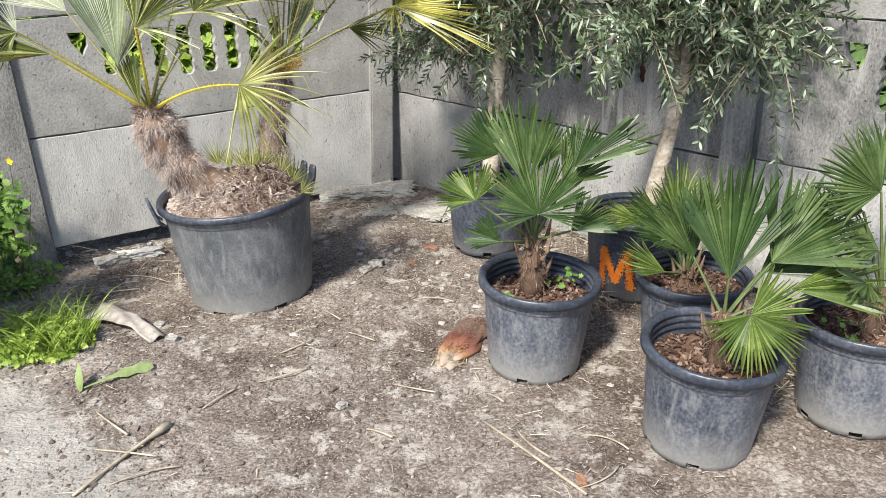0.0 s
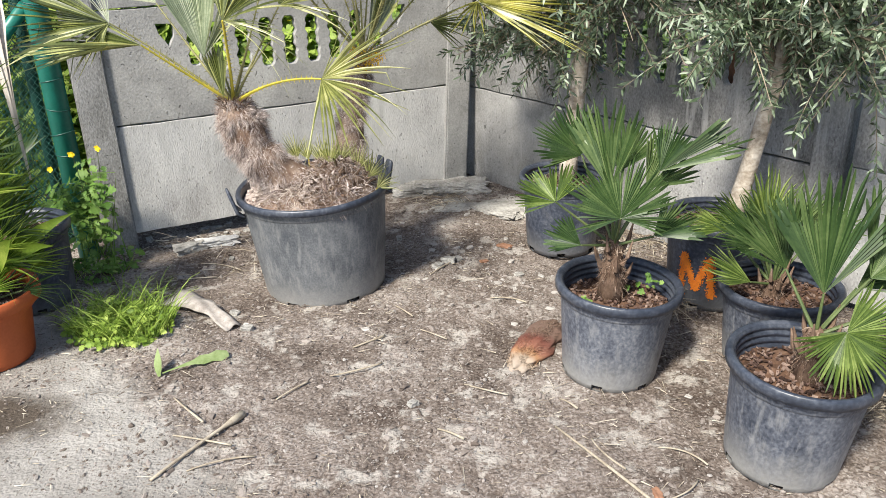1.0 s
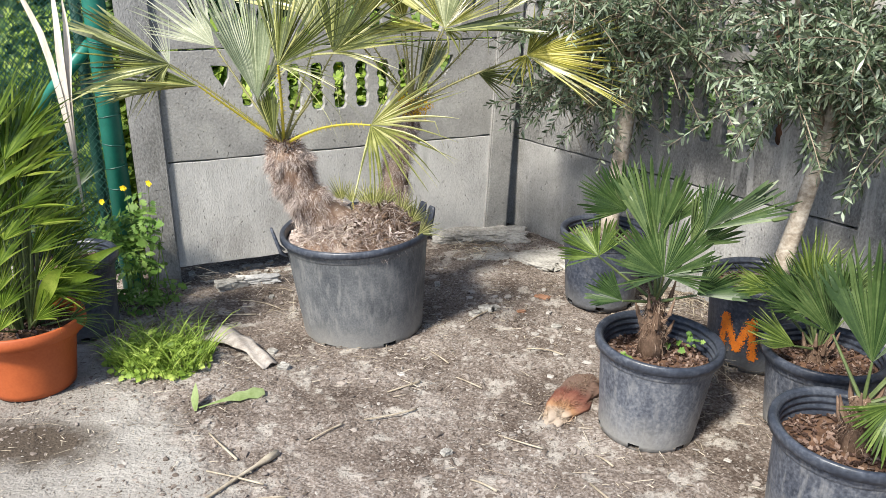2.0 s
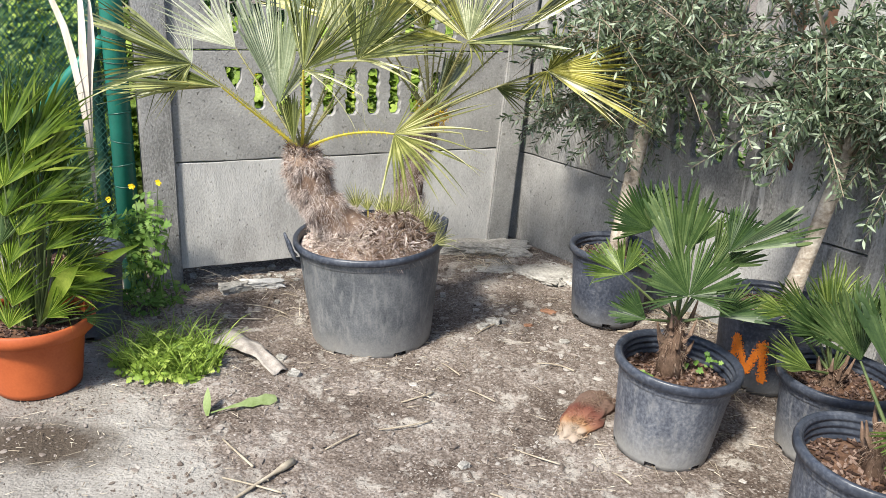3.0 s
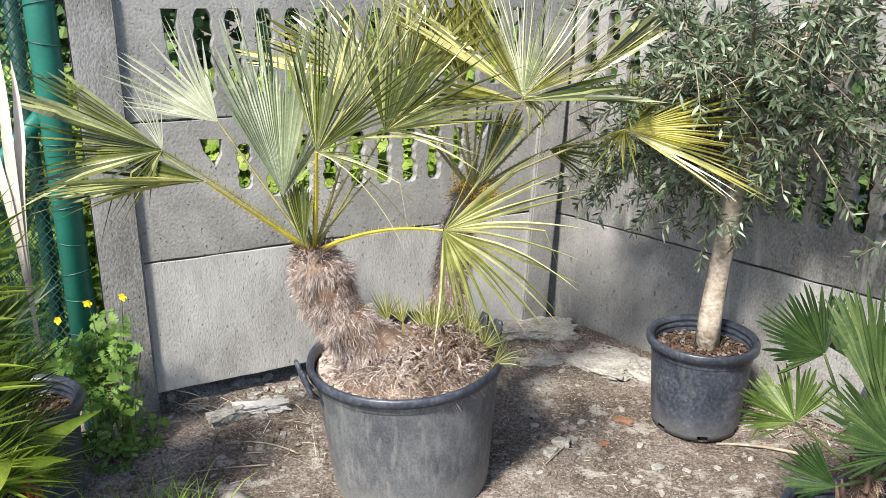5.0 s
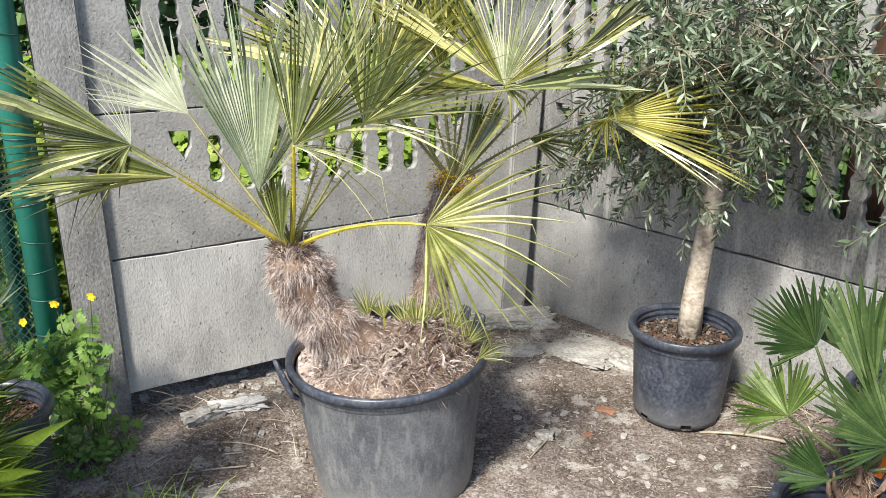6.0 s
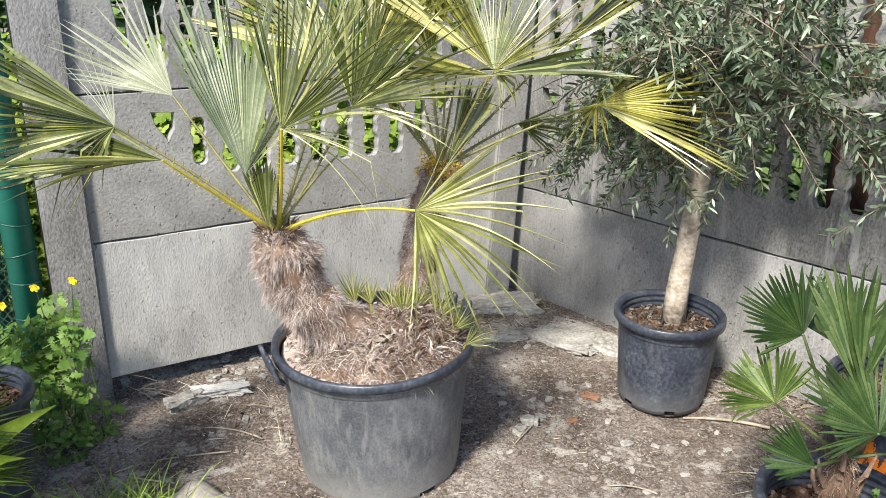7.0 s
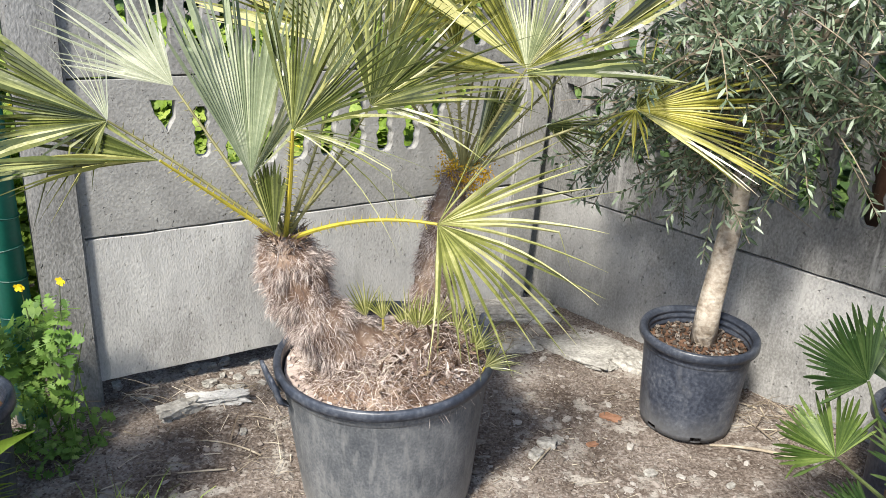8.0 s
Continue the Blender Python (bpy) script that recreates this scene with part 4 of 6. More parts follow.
FAN_WHITE = material("whitish palm leaf", [(0.2, (0.30, 0.33, 0.22)), (0.5, (0.50, 0.52, 0.38)), (0.85, (0.76, 0.76, 0.62))], 8, 0.34, 0.2, 140, island=0.5, gloss=0.7, translucent=0.2)
FACE = (0.1, -1, 0.30)
BIG = [  # hub, normal, groups of segments, crown, arch, stalk
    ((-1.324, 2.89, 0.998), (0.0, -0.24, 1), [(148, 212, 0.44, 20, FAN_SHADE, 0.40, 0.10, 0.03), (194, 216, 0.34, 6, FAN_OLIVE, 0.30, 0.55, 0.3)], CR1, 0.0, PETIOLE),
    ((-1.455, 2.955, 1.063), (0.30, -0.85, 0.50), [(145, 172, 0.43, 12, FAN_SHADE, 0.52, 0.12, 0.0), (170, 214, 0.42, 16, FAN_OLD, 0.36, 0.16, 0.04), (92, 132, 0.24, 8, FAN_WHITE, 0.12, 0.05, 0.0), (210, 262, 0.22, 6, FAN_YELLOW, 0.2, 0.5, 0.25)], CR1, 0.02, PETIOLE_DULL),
    # This leaf's glossy reflection is put into its whitish colour.
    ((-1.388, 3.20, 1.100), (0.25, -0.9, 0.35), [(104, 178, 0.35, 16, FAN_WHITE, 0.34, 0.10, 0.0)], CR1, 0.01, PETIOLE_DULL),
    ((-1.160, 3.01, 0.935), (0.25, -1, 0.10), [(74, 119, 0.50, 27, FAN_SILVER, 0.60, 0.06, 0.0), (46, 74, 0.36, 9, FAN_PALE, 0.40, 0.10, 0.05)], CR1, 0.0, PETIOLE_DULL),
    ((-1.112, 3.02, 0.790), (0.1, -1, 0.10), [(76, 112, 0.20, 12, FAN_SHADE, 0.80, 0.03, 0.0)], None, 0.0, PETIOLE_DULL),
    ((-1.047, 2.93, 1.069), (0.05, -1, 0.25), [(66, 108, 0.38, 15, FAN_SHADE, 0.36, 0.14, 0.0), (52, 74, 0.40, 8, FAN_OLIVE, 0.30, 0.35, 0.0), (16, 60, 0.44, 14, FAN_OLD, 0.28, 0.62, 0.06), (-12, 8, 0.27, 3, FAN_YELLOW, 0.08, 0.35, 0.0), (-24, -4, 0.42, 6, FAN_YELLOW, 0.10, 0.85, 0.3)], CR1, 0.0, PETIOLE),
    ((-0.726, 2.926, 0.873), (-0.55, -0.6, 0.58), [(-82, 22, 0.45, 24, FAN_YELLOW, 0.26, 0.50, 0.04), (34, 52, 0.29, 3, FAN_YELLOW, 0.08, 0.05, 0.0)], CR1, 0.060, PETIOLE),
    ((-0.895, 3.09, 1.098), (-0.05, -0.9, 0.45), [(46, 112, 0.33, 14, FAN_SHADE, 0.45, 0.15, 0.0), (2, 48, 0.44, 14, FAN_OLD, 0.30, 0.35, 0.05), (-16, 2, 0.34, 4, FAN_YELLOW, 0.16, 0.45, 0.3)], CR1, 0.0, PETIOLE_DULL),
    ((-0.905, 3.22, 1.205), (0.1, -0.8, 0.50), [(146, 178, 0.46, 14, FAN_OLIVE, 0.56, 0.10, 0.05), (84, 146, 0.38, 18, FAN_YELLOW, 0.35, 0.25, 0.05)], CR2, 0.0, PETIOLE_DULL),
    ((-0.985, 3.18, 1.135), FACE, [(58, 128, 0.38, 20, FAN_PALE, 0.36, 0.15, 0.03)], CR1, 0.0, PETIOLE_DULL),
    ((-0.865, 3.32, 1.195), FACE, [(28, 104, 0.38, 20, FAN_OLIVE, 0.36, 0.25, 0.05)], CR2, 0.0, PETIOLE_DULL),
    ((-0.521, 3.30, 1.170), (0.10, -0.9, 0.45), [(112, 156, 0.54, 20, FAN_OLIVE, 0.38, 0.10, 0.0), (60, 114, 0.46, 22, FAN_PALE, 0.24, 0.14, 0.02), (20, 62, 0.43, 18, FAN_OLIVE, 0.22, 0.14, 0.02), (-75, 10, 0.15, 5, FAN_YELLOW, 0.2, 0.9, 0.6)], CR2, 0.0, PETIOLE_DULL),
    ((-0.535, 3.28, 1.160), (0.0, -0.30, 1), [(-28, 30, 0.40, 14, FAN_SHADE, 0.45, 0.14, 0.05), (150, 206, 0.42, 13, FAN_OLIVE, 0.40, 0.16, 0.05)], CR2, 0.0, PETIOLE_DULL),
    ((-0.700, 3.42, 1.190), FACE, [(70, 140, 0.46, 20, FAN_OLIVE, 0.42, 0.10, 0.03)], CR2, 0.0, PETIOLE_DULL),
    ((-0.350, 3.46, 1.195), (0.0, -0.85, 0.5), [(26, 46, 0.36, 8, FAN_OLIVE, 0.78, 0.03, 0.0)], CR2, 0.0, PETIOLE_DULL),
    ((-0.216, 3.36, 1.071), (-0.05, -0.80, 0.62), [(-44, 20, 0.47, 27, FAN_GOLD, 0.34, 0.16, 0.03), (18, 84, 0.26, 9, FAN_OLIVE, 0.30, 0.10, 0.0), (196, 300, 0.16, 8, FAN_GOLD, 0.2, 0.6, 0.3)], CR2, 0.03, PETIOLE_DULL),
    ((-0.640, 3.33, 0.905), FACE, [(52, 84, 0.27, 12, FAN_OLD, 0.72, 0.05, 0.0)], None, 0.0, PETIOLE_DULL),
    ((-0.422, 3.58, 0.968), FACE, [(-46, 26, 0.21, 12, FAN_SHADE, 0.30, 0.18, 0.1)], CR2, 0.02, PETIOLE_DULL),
]
for hub, nrm, groups, crown, arch, stk in BIG:
    old_fan(palm, hub, nrm, groups, None if crown is None else crown + Vector((0, 0, -0.01)), arch, stk, 0.0044 if stk is PETIOLE else 0.0036)
for base, ax, ln in (((-0.79, 3.10, 0.50), (-0.05, -0.1, 1), 0.13), ((-0.765, 3.09, 0.50), (0.12, -0.1, 1), 0.14), ((-0.735, 3.11, 0.50), (0.25, 0, 1), 0.12), ((-0.90, 3.16, 0.50), (-0.25, 0, 1), 0.12), ((-0.855, 3.15, 0.50), (-0.2, 0, 1), 0.10), ((-0.67, 3.12, 0.47), (0.25, -0.1, 1.0), 0.13), ((-0.63, 3.10, 0.45), (0.5, -0.2, 0.9), 0.13), ((-0.60, 3.08, 0.42), (0.7, -0.2, 0.6), 0.12)):
    fan(palm, Vector(base) + Vector(ax) * 0.02, ax, (0, -1, 0.2), ln, FAN_YELLOW, 80, 12, 0.35, 1.0, 0.03, 0.1, foot=Vector(base) - Vector((0, 0, 0.04)), spines=False, stalk_r=0.004, name="sucker_leaf", label="small fresh basal leaf")
# dry stubs below the crowns
hv, hf = [], []
for _ in range(420):
    w = R.uniform(0, 6.283)
    o = Vector((math.cos(w), math.sin(w), 0))
    strand(hv, hf, CR1 - palm.location + o * R.uniform(0.02, 0.055) + Vector((0, 0, R.uniform(-0.045, 0.01))), o * R.uniform(0.4, 1.0) + Vector((R.uniform(-0.4, 0.4), R.uniform(-0.4, 0.4), 0.8)), R.uniform(0.02, 0.05), R.uniform(0.003, 0.007), 0.2)
tagged(raw("crown_fibre", hv, hf, FIBRE_RED, palm, "reddish fibre below the crown"), kind="stuff")
hv, hf = [], []
for k in range(22):
    w = k * 0.2856 + R.uniform(-0.1, 0.1)
    o = Vector((math.cos(w), math.sin(w), 0))
    c = CR2 - palm.location + o * R.uniform(0.035, 0.075) + Vector((0, 0, R.uniform(-0.03, 0.035)))
    for _ in range(60):
        j = Vector((R.gauss(0, 1), R.gauss(0, 1), R.gauss(0, 1.3)))
        strand(hv, hf, c + j * 0.010, j, R.uniform(0.004, 0.010), R.uniform(0.003, 0.006), 0.1)
tagged(raw("spent_flower", hv, hf, ORANGE_FIBRE, palm, "orange-yellow flower clusters below the crown"), kind="stuff")
# the tall spent petioles between the leaves
for crown, ends in ((CR1, ((-0.98, 3.0, 1.0), (-0.93, 3.05, 0.98), (-1.06, 2.98, 1.05), (-1.17, 3.1, 1.0))), (CR2, ((-0.70, 3.36, 1.15), (-0.62, 3.36, 1.17), (-0.58, 3.4, 1.1), (-0.74, 3.4, 1.12), (-0.65, 3.33, 1.2)))):
    for e in ends:
        pts = bez(crown - palm.location, (crown + Vector(e)) / 2 - palm.location + Vector((0, 0, 0.02)), Vector(e) - palm.location, 6)
        tv, tf = [], []
        tube(tv, tf, pts, [0.0048 - 0.0004 * i for i in range(7)], 5)
        for i in range(1, 22):
            t = i / 22 * 5.9
            k = int(t)
            c = pts[k].lerp(pts[k + 1], t - k)
            q = len(tv)
            sx = 0.014 if i % 2 else -0.014
            tv += [c + Vector((0, 0, 0.002)), c - Vector((0, 0, 0.002)), c + Vector((0, 0.002, 0)), c + Vector((sx, 0, 0.008))]
            tf += [(q, q + 1, q + 3), (q + 1, q + 2, q + 3), (q + 2, q, q + 3)]
        raw("leaf_stalk", tv, tf, PETIOLE_DULL, palm)


# ---- young fan palms in black pots ----
def young_palm(at, crown, leaves, label, green=FAN_GREEN, trunk_r=0.045):
    p = thing("young_palm", at, label, "palm", "young palms")
    crown = Vector(crown)
    a = Vector(at)
    shaggy_trunk(p, [a + Vector((0, 0, -0.03)), a.lerp(crown, 0.35), a.lerp(crown, 0.7), crown], [trunk_r * 0.95, trunk_r * 0.75, trunk_r * 0.6, trunk_r * 0.35], 1500, hair=FIBRE_RED, hair_len=0.022)
    for k in range(9):
        w = k * 2.4
        o = Vector((math.cos(w), math.sin(w), 0))
        q0 = a.lerp(crown, 0.25 + 0.07 * k) - a + o * trunk_r * 0.7
        bv_, bf_ = [], []
        tube(bv_, bf_, [q0, q0 + o * 0.018 + Vector((0, 0, 0.03)), q0 + o * 0.030 + Vector((0, 0, 0.065 + 0.01 * (k % 3)))], [0.009, 0.007, 0.002], 6)
        raw("leaf_base", bv_, bf_, FIBRE_RED if k % 2 else FIBRE_DARK, p)
    for leaf in leaves:
        if len(leaf) == 3:
            old_fan(p, leaf[0], leaf[1], [(a0, a1, ln, n, mt or green, sp_, 0.10, 0.02) for a0, a1, ln, n, mt, sp_ in leaf[2]], crown - Vector((0, 0, 0.02)), 0.0, PETIOLE_GREEN, 0.0038, 0.024, True, 1)
            continue
        hub, axis, nrm, ln, sp_, cnt, mt = leaf
        fan(p, hub, axis, nrm, ln * 0.91, mt or green, sp_ if sp_ > 200 else sp_ * 0.85, int(cnt * 1.05), 0.42 if sp_ > 200 else 0.58, 0.86, 0.03, 0.20, tip=3.4, pleat=0.55, even=0.15, loose=0.055, foot=crown - Vector((0, 0, 0.02)), stalk=PETIOLE_GREEN, stalk_r=0.0038, spines=False, bent=0.05)
    return p


F, LM = None, FAN_LIME
pot((0.243, 2.540, 0.0), 0.197, 0.148, 0.325, "dusty black nursery pot with a young fan palm", POT_DUSTY, tilt=(1, 3), soil_z=0.245)
young_palm((0.237, 2.55, 0.265), (0.237, 2.545, 0.455), [
    ((0.056, 2.53, 0.580), (0.0, -0.75, 0.65), [(28, 205, 0.130, 36, LM, 0.66)]),
    ((0.134, 2.62, 0.699), (0.1, -0.95, 0.35), [(58, 200, 0.165, 32, F, 0.64)]),
    ((0.212, 2.50, 0.630), (0.25, -0.9, 0.35), [(66, 132, 0.275, 20, F, 0.61)]),
    ((0.240, 2.45, 0.560), (0.0, -0.85, 0.50), [(15, 172, 0.200, 39, F, 0.61), (-22, 15, 0.15, 8, F, 0.46), (172, 205, 0.15, 8, F, 0.46)]),
    ((0.360, 2.57, 0.664), (-0.2, -0.9, 0.4), [(10, 42, 0.275, 13, F, 0.68), (42, 98, 0.165, 14, F, 0.61)]),
    ((0.330, 2.60, 0.600), (0.0, -0.9, 0.4), [(8, 92, 0.19, 21, F, 0.61)]),
    ((0.131, 2.46, 0.470), (0.0, -0.6, 0.8), [(108, 205, 0.125, 23, F, 0.66)]),
    ((0.347, 2.50, 0.485), (0.0, -0.6, 0.8), [(-14, 76, 0.165, 23, F, 0.66)]),
    ((0.262, 2.66, 0.640), (0.0, -0.6, 0.8), [(30, 150, 0.2, 27, F, 0.61)])],
    "young deep-green fan palm in a black pot")

pot((0.660, 2.105, 0.0), 0.192, 0.145, 0.325, "dusty black nursery pot with bark mulch and a young palm", POT_DUSTY, tilt=(2, 3), soil_z=0.25)
young_palm((0.690, 2.10, 0.262), (0.693, 2.09, 0.41), [
    ((0.690, 2.08, 0.511), (0.1, -0.9, 0.35), [(42, 128, 0.310, 29, F, 0.68)]),
    ((0.735, 2.02, 0.438), (0.0, -0.80, 0.6), [(-172, 72, 0.165, 52, LM, 0.48)]),
    ((0.805, 2.11, 0.540), (-0.1, -0.8, 0.55), [(-8, 92, 0.275, 27, F, 0.56)]),
    ((0.852, 2.08, 0.478), (0.0, -0.5, 0.85), [(-32, 30, 0.255, 18, LM, 0.56)]),
    ((0.800, 2.16, 0.490), (0.0, -0.6, 0.8), [(-20, 60, 0.22, 23, F, 0.56)]),
    ((0.840, 2.17, 0.515), (0.0, -0.8, 0.5), [(4, 76, 0.27, 20, F, 0.55)]),
    ((0.620, 2.16, 0.540), (0.1, -0.9, 0.3), [(70, 160, 0.2, 23, F, 0.56)])],
    "young fan palm with a big upright leaf in a black pot", trunk_r=0.04)

pot((0.775, 2.62, 0.0), 0.190, 0.148, 0.285, "dusty black nursery pot standing behind another", POT_DUSTY, soil_z=0.225)
young_palm((0.750, 2.62, 0.222), (0.745, 2.61, 0.30), [
    ((0.660, 2.55, 0.316), (-0.17, -0.02, 0.08), (0.0, -0.6, 0.8), 0.2, 75, 18, LM),
    ((0.764, 2.60, 0.390), (-0.09, 0.0, 0.2), (0.1, -0.9, 0.3), 0.25, 120, 24, F),
    ((0.747, 2.60, 0.440), (-0.21, 0.0, 0.02), (0.0, -0.6, 0.8), 0.2, 100, 20, F),
    ((0.790, 2.62, 0.420), (0.07, 0.02, 0.2), (0.0, -1, 0.2), 0.22, 130, 22, F),
    ((0.665, 2.70, 0.450), (-0.16, 0.0, 0.05), (0.1, -0.8, 0.6), 0.16, 100, 18, LM),
    ((0.600, 2.68, 0.440), (-0.2, 0.0, 0.04), (0.0, -0.6, 0.8), 0.17, 80, 18, LM),
    ((0.720, 2.66, 0.450), (-0.02, 0.0, 0.2), (0.0, -0.9, 0.4), 0.24, 90, 20, LM),
    ((0.690, 2.58, 0.420), (-0.15, 0.0, 0.12), (0.0, -0.8, 0.6), 0.22, 90, 20, F),
    ((0.850, 2.66, 0.400), (0.16, 0.05, 0.1), (0.0, -0.6, 0.8), 0.2, 110, 20, F)],
    "low young fan palm between other pots", trunk_r=0.035)

pot((1.150, 2.23, 0.0), 0.192, 0.150, 0.320, "dusty black nursery pot with a dark young palm", POT_DUSTY, soil_z=0.262)
young_palm((1.165, 2.22, 0.26), (1.168, 2.21, 0.40), [
    ((1.102, 2.20, 0.695), (-0.17, 0.0, 0.13), (0.2, -0.9, 0.3), 0.23, 150, 26, F),
    ((1.067, 2.20, 0.640), (-0.13, 0.0, 0.04), (0.0, -0.5, 0.85), 0.15, 100, 18, F),
    ((1.120, 2.19, 0.534), (-0.13, -0.02, 0.07), (0.0, -0.6, 0.8), 0.18, 110, 20, F),
    # Leaves reaching right stay out of view; some are added to shade the pot.
    ((1.250, 2.18, 0.620), (0.15, -0.02, 0.14), (0.0, -0.9, 0.4), 0.22, 140, 24, F),
    ((1.180, 2.30, 0.680), (0.02, 0.1, 0.2), (0.0, -0.9, 0.3), 0.22, 140, 24, F),
    ((1.060, 2.10, 0.480), (-0.12, -0.08, 0.03), (0.0, -0.4, 0.9), 0.16, 120, 18, F),
    ((1.230, 2.10, 0.560), (0.08, -0.12, 0.08), (0.0, -0.6, 0.8), 0.2, 140, 22, F),
    ((1.050, 2.30, 0.560), (-0.14, 0.06, 0.08), (0.0, -0.6, 0.8), 0.19, 130, 20, F)],
    "dark green young fan palm at the end of the row", trunk_r=0.04)

# ---- olive trees ----
pot((0.135, 3.565, 0.0), 0.190, 0.148, 0.335, "dusty black nursery pot with a young olive tree", soil_z=0.275, turn=0.3, mulch=CHIP_DULL)
spray_pot = pot((0.672, 3.095, 0.0), 0.188, 0.150, 0.335, "black nursery pot with orange spray marks and an olive tree", soil_z=0.28, turn=0.8, mulch=CHIP_DULL)


def spray_mark(p, strokes, mat):
    """Sprayed strokes on a pot's curved side, in (angle, height) pairs: a dense core with loose specks round it."""
    sv, sf = [], []
    for pts, wd in strokes:
        for (a0, z0), (a1, z1) in zip(pts, pts[1:]):
            for k in range(1000):
                t = R.random()
                rr = 0.1555 + 0.018 * (z0 + (z1 - z0) * t) / 0.25
                a = a0 + (a1 - a0) * t + R.gauss(0, wd * 0.8) / rr
                z = z0 + (z1 - z0) * t + R.gauss(0, wd * 0.5)
                h = R.uniform(0.0007, 0.0024)
                rr = 0.1555 + 0.018 * z / 0.25 + R.uniform(0, 0.0006)
                n0 = len(sv)
                for i in range(6):
                    w = i * 1.047
                    aa = a + h * math.cos(w) / rr
                    sv.append((rr * math.cos(aa), rr * math.sin(aa), z + h * 1.5 * math.sin(w)))
                sf.append(tuple(range(n0, n0 + 6)))
    tagged(raw("spray_mark", sv, sf, mat, p, "orange sprayed letter strokes"), kind="stuff")


A0 = radians(247) - 0.8
spray_mark(spray_pot, [(((A0 - 0.50, 0.05), (A0 - 0.42, 0.225)), 0.0085), (((A0 - 0.42, 0.225), (A0 - 0.14, 0.09)), 0.0080), (((A0 - 0.14, 0.09), (A0 + 0.12, 0.215)), 0.0080), (((A0 + 0.14, 0.22), (A0 + 0.24, 0.06)), 0.0085)], ORANGE_PAINT)


def olive(at, trunk_pts, radii, centre, reach, twigs, label, seed, bare=0, low=()):
    """An olive tree: trunk, limbs, twigs and a crown of paired narrow leaves."""
    q = random.Random(seed)
    t = thing("olive_tree", at, label, "olive tree", "olive trees")
    o = Vector(at)
    tv, tf = [], []
    tube(tv, tf, [Vector(p) - o for p in trunk_pts], radii, 12)
    tv = [v + Vector((q.uniform(-1, 1), q.uniform(-1, 1), 0)) * 0.0025 for v in tv]
    raw("trunk", tv, tf, OLIVE_BARK, t, smooth=True)
    top, c = Vector(trunk_pts[-1]), Vector(centre)

    def behind(p):
        return (Vector(p) - R0).dot(RN) < 0.03

    bv, bf, lv, lf, starts = [], [], [], [], []
    for k in range(13 + len(low)):
        w = 2 * math.pi * k / 13 + q.uniform(-0.2, 0.2)
        end = Vector(low[k - 13]) if k >= 13 else c + Vector((math.cos(w) * reach[0] * q.uniform(0.45, 0.85), math.sin(w) * reach[1] * q.uniform(0.45, 0.85), q.uniform(-0.35, 0.75) * reach[2]))
        while behind(end):
            end = end + RN * 0.06
        root = Vector(trunk_pts[-2]).lerp(top, q.uniform(0.2, 1))
        pts = bez(root, (root + end) / 2 + Vector((q.uniform(-0.05, 0.05), q.uniform(-0.05, 0.05), 0.10)), end, 8)
        tube(bv, bf, [p - o for p in pts], [0.011 * (1 - 0.085 * i) for i in range(9)], 5)
        starts += [(p, (end - root).normalized()) for p in pts[2:]]
    for k in range(twigs):
        p, d0 = starts[q.randrange(len(starts))]
        d = (Vector((q.gauss(0, 1), q.gauss(0, 1), q.gauss(-0.05, 0.8))).normalized() + d0 * 0.5).normalized()
        ln = q.uniform(0.16, 0.36)
        pts = []
        for i in range(9):
            s_ = i / 8
            pts.append(p + d * ln * s_ + Vector((0, 0, -0.22 * ln * s_ * s_)))
        if behind(pts[-1]) or behind(pts[4]):
            continue
        tube(bv, bf, [x - o for x in pts[::2]], [0.0028, 0.0024, 0.002, 0.0016, 0.001], 3)
        if k < bare:
            continue
        count = int(ln / 0.0105)
        for i in range(2, count + 1):
            s_ = i / count
            f = min(7.99, s_ * 8)
            x = pts[int(f)].lerp(pts[int(f) + 1], f - int(f))
            dd = (pts[int(f) + 1] - pts[int(f)]).normalized()
            o1 = dd.orthogonal().normalized()
            o1.rotate(Matrix.Rotation(i * 1.57 + q.uniform(-0.5, 0.5), 3, dd))
            for sg in (1, -1):
                if q.random() < 0.12:
                    continue
                way = (o1 * sg * 0.85 + dd * q.uniform(0.3, 1.1) + Vector((0, 0, q.uniform(-0.35, 0.25)))).normalized()
                ll, ww = q.uniform(0.024, 0.050), q.uniform(0.0028, 0.0054)
                nn = way.cross(Vector((q.uniform(-1, 1), q.uniform(-1, 1), q.uniform(-1, 1)))).normalized()
                b = x - o
                m1, m2, e = b + way * ll * 0.38, b + way * ll * 0.72, b + way * ll + Vector((0, 0, -0.002))
                n0 = len(lv)
                lv += [b, m1 - nn * ww, m1 + nn * ww, m2 - nn * ww * 0.8, m2 + nn * ww * 0.8, e]
                lf += [(n0, n0 + 1, n0 + 2), (n0 + 1, n0 + 3, n0 + 4, n0 + 2), (n0 + 3, n0 + 5, n0 + 4)]
    tagged(raw("branching", bv, bf, TWIG, t), kind="stuff")
    tagged(raw("crown", lv, lf, OLIVE_LEAF, t, "narrow grey-green olive leaves"), kind="stuff")
    return t


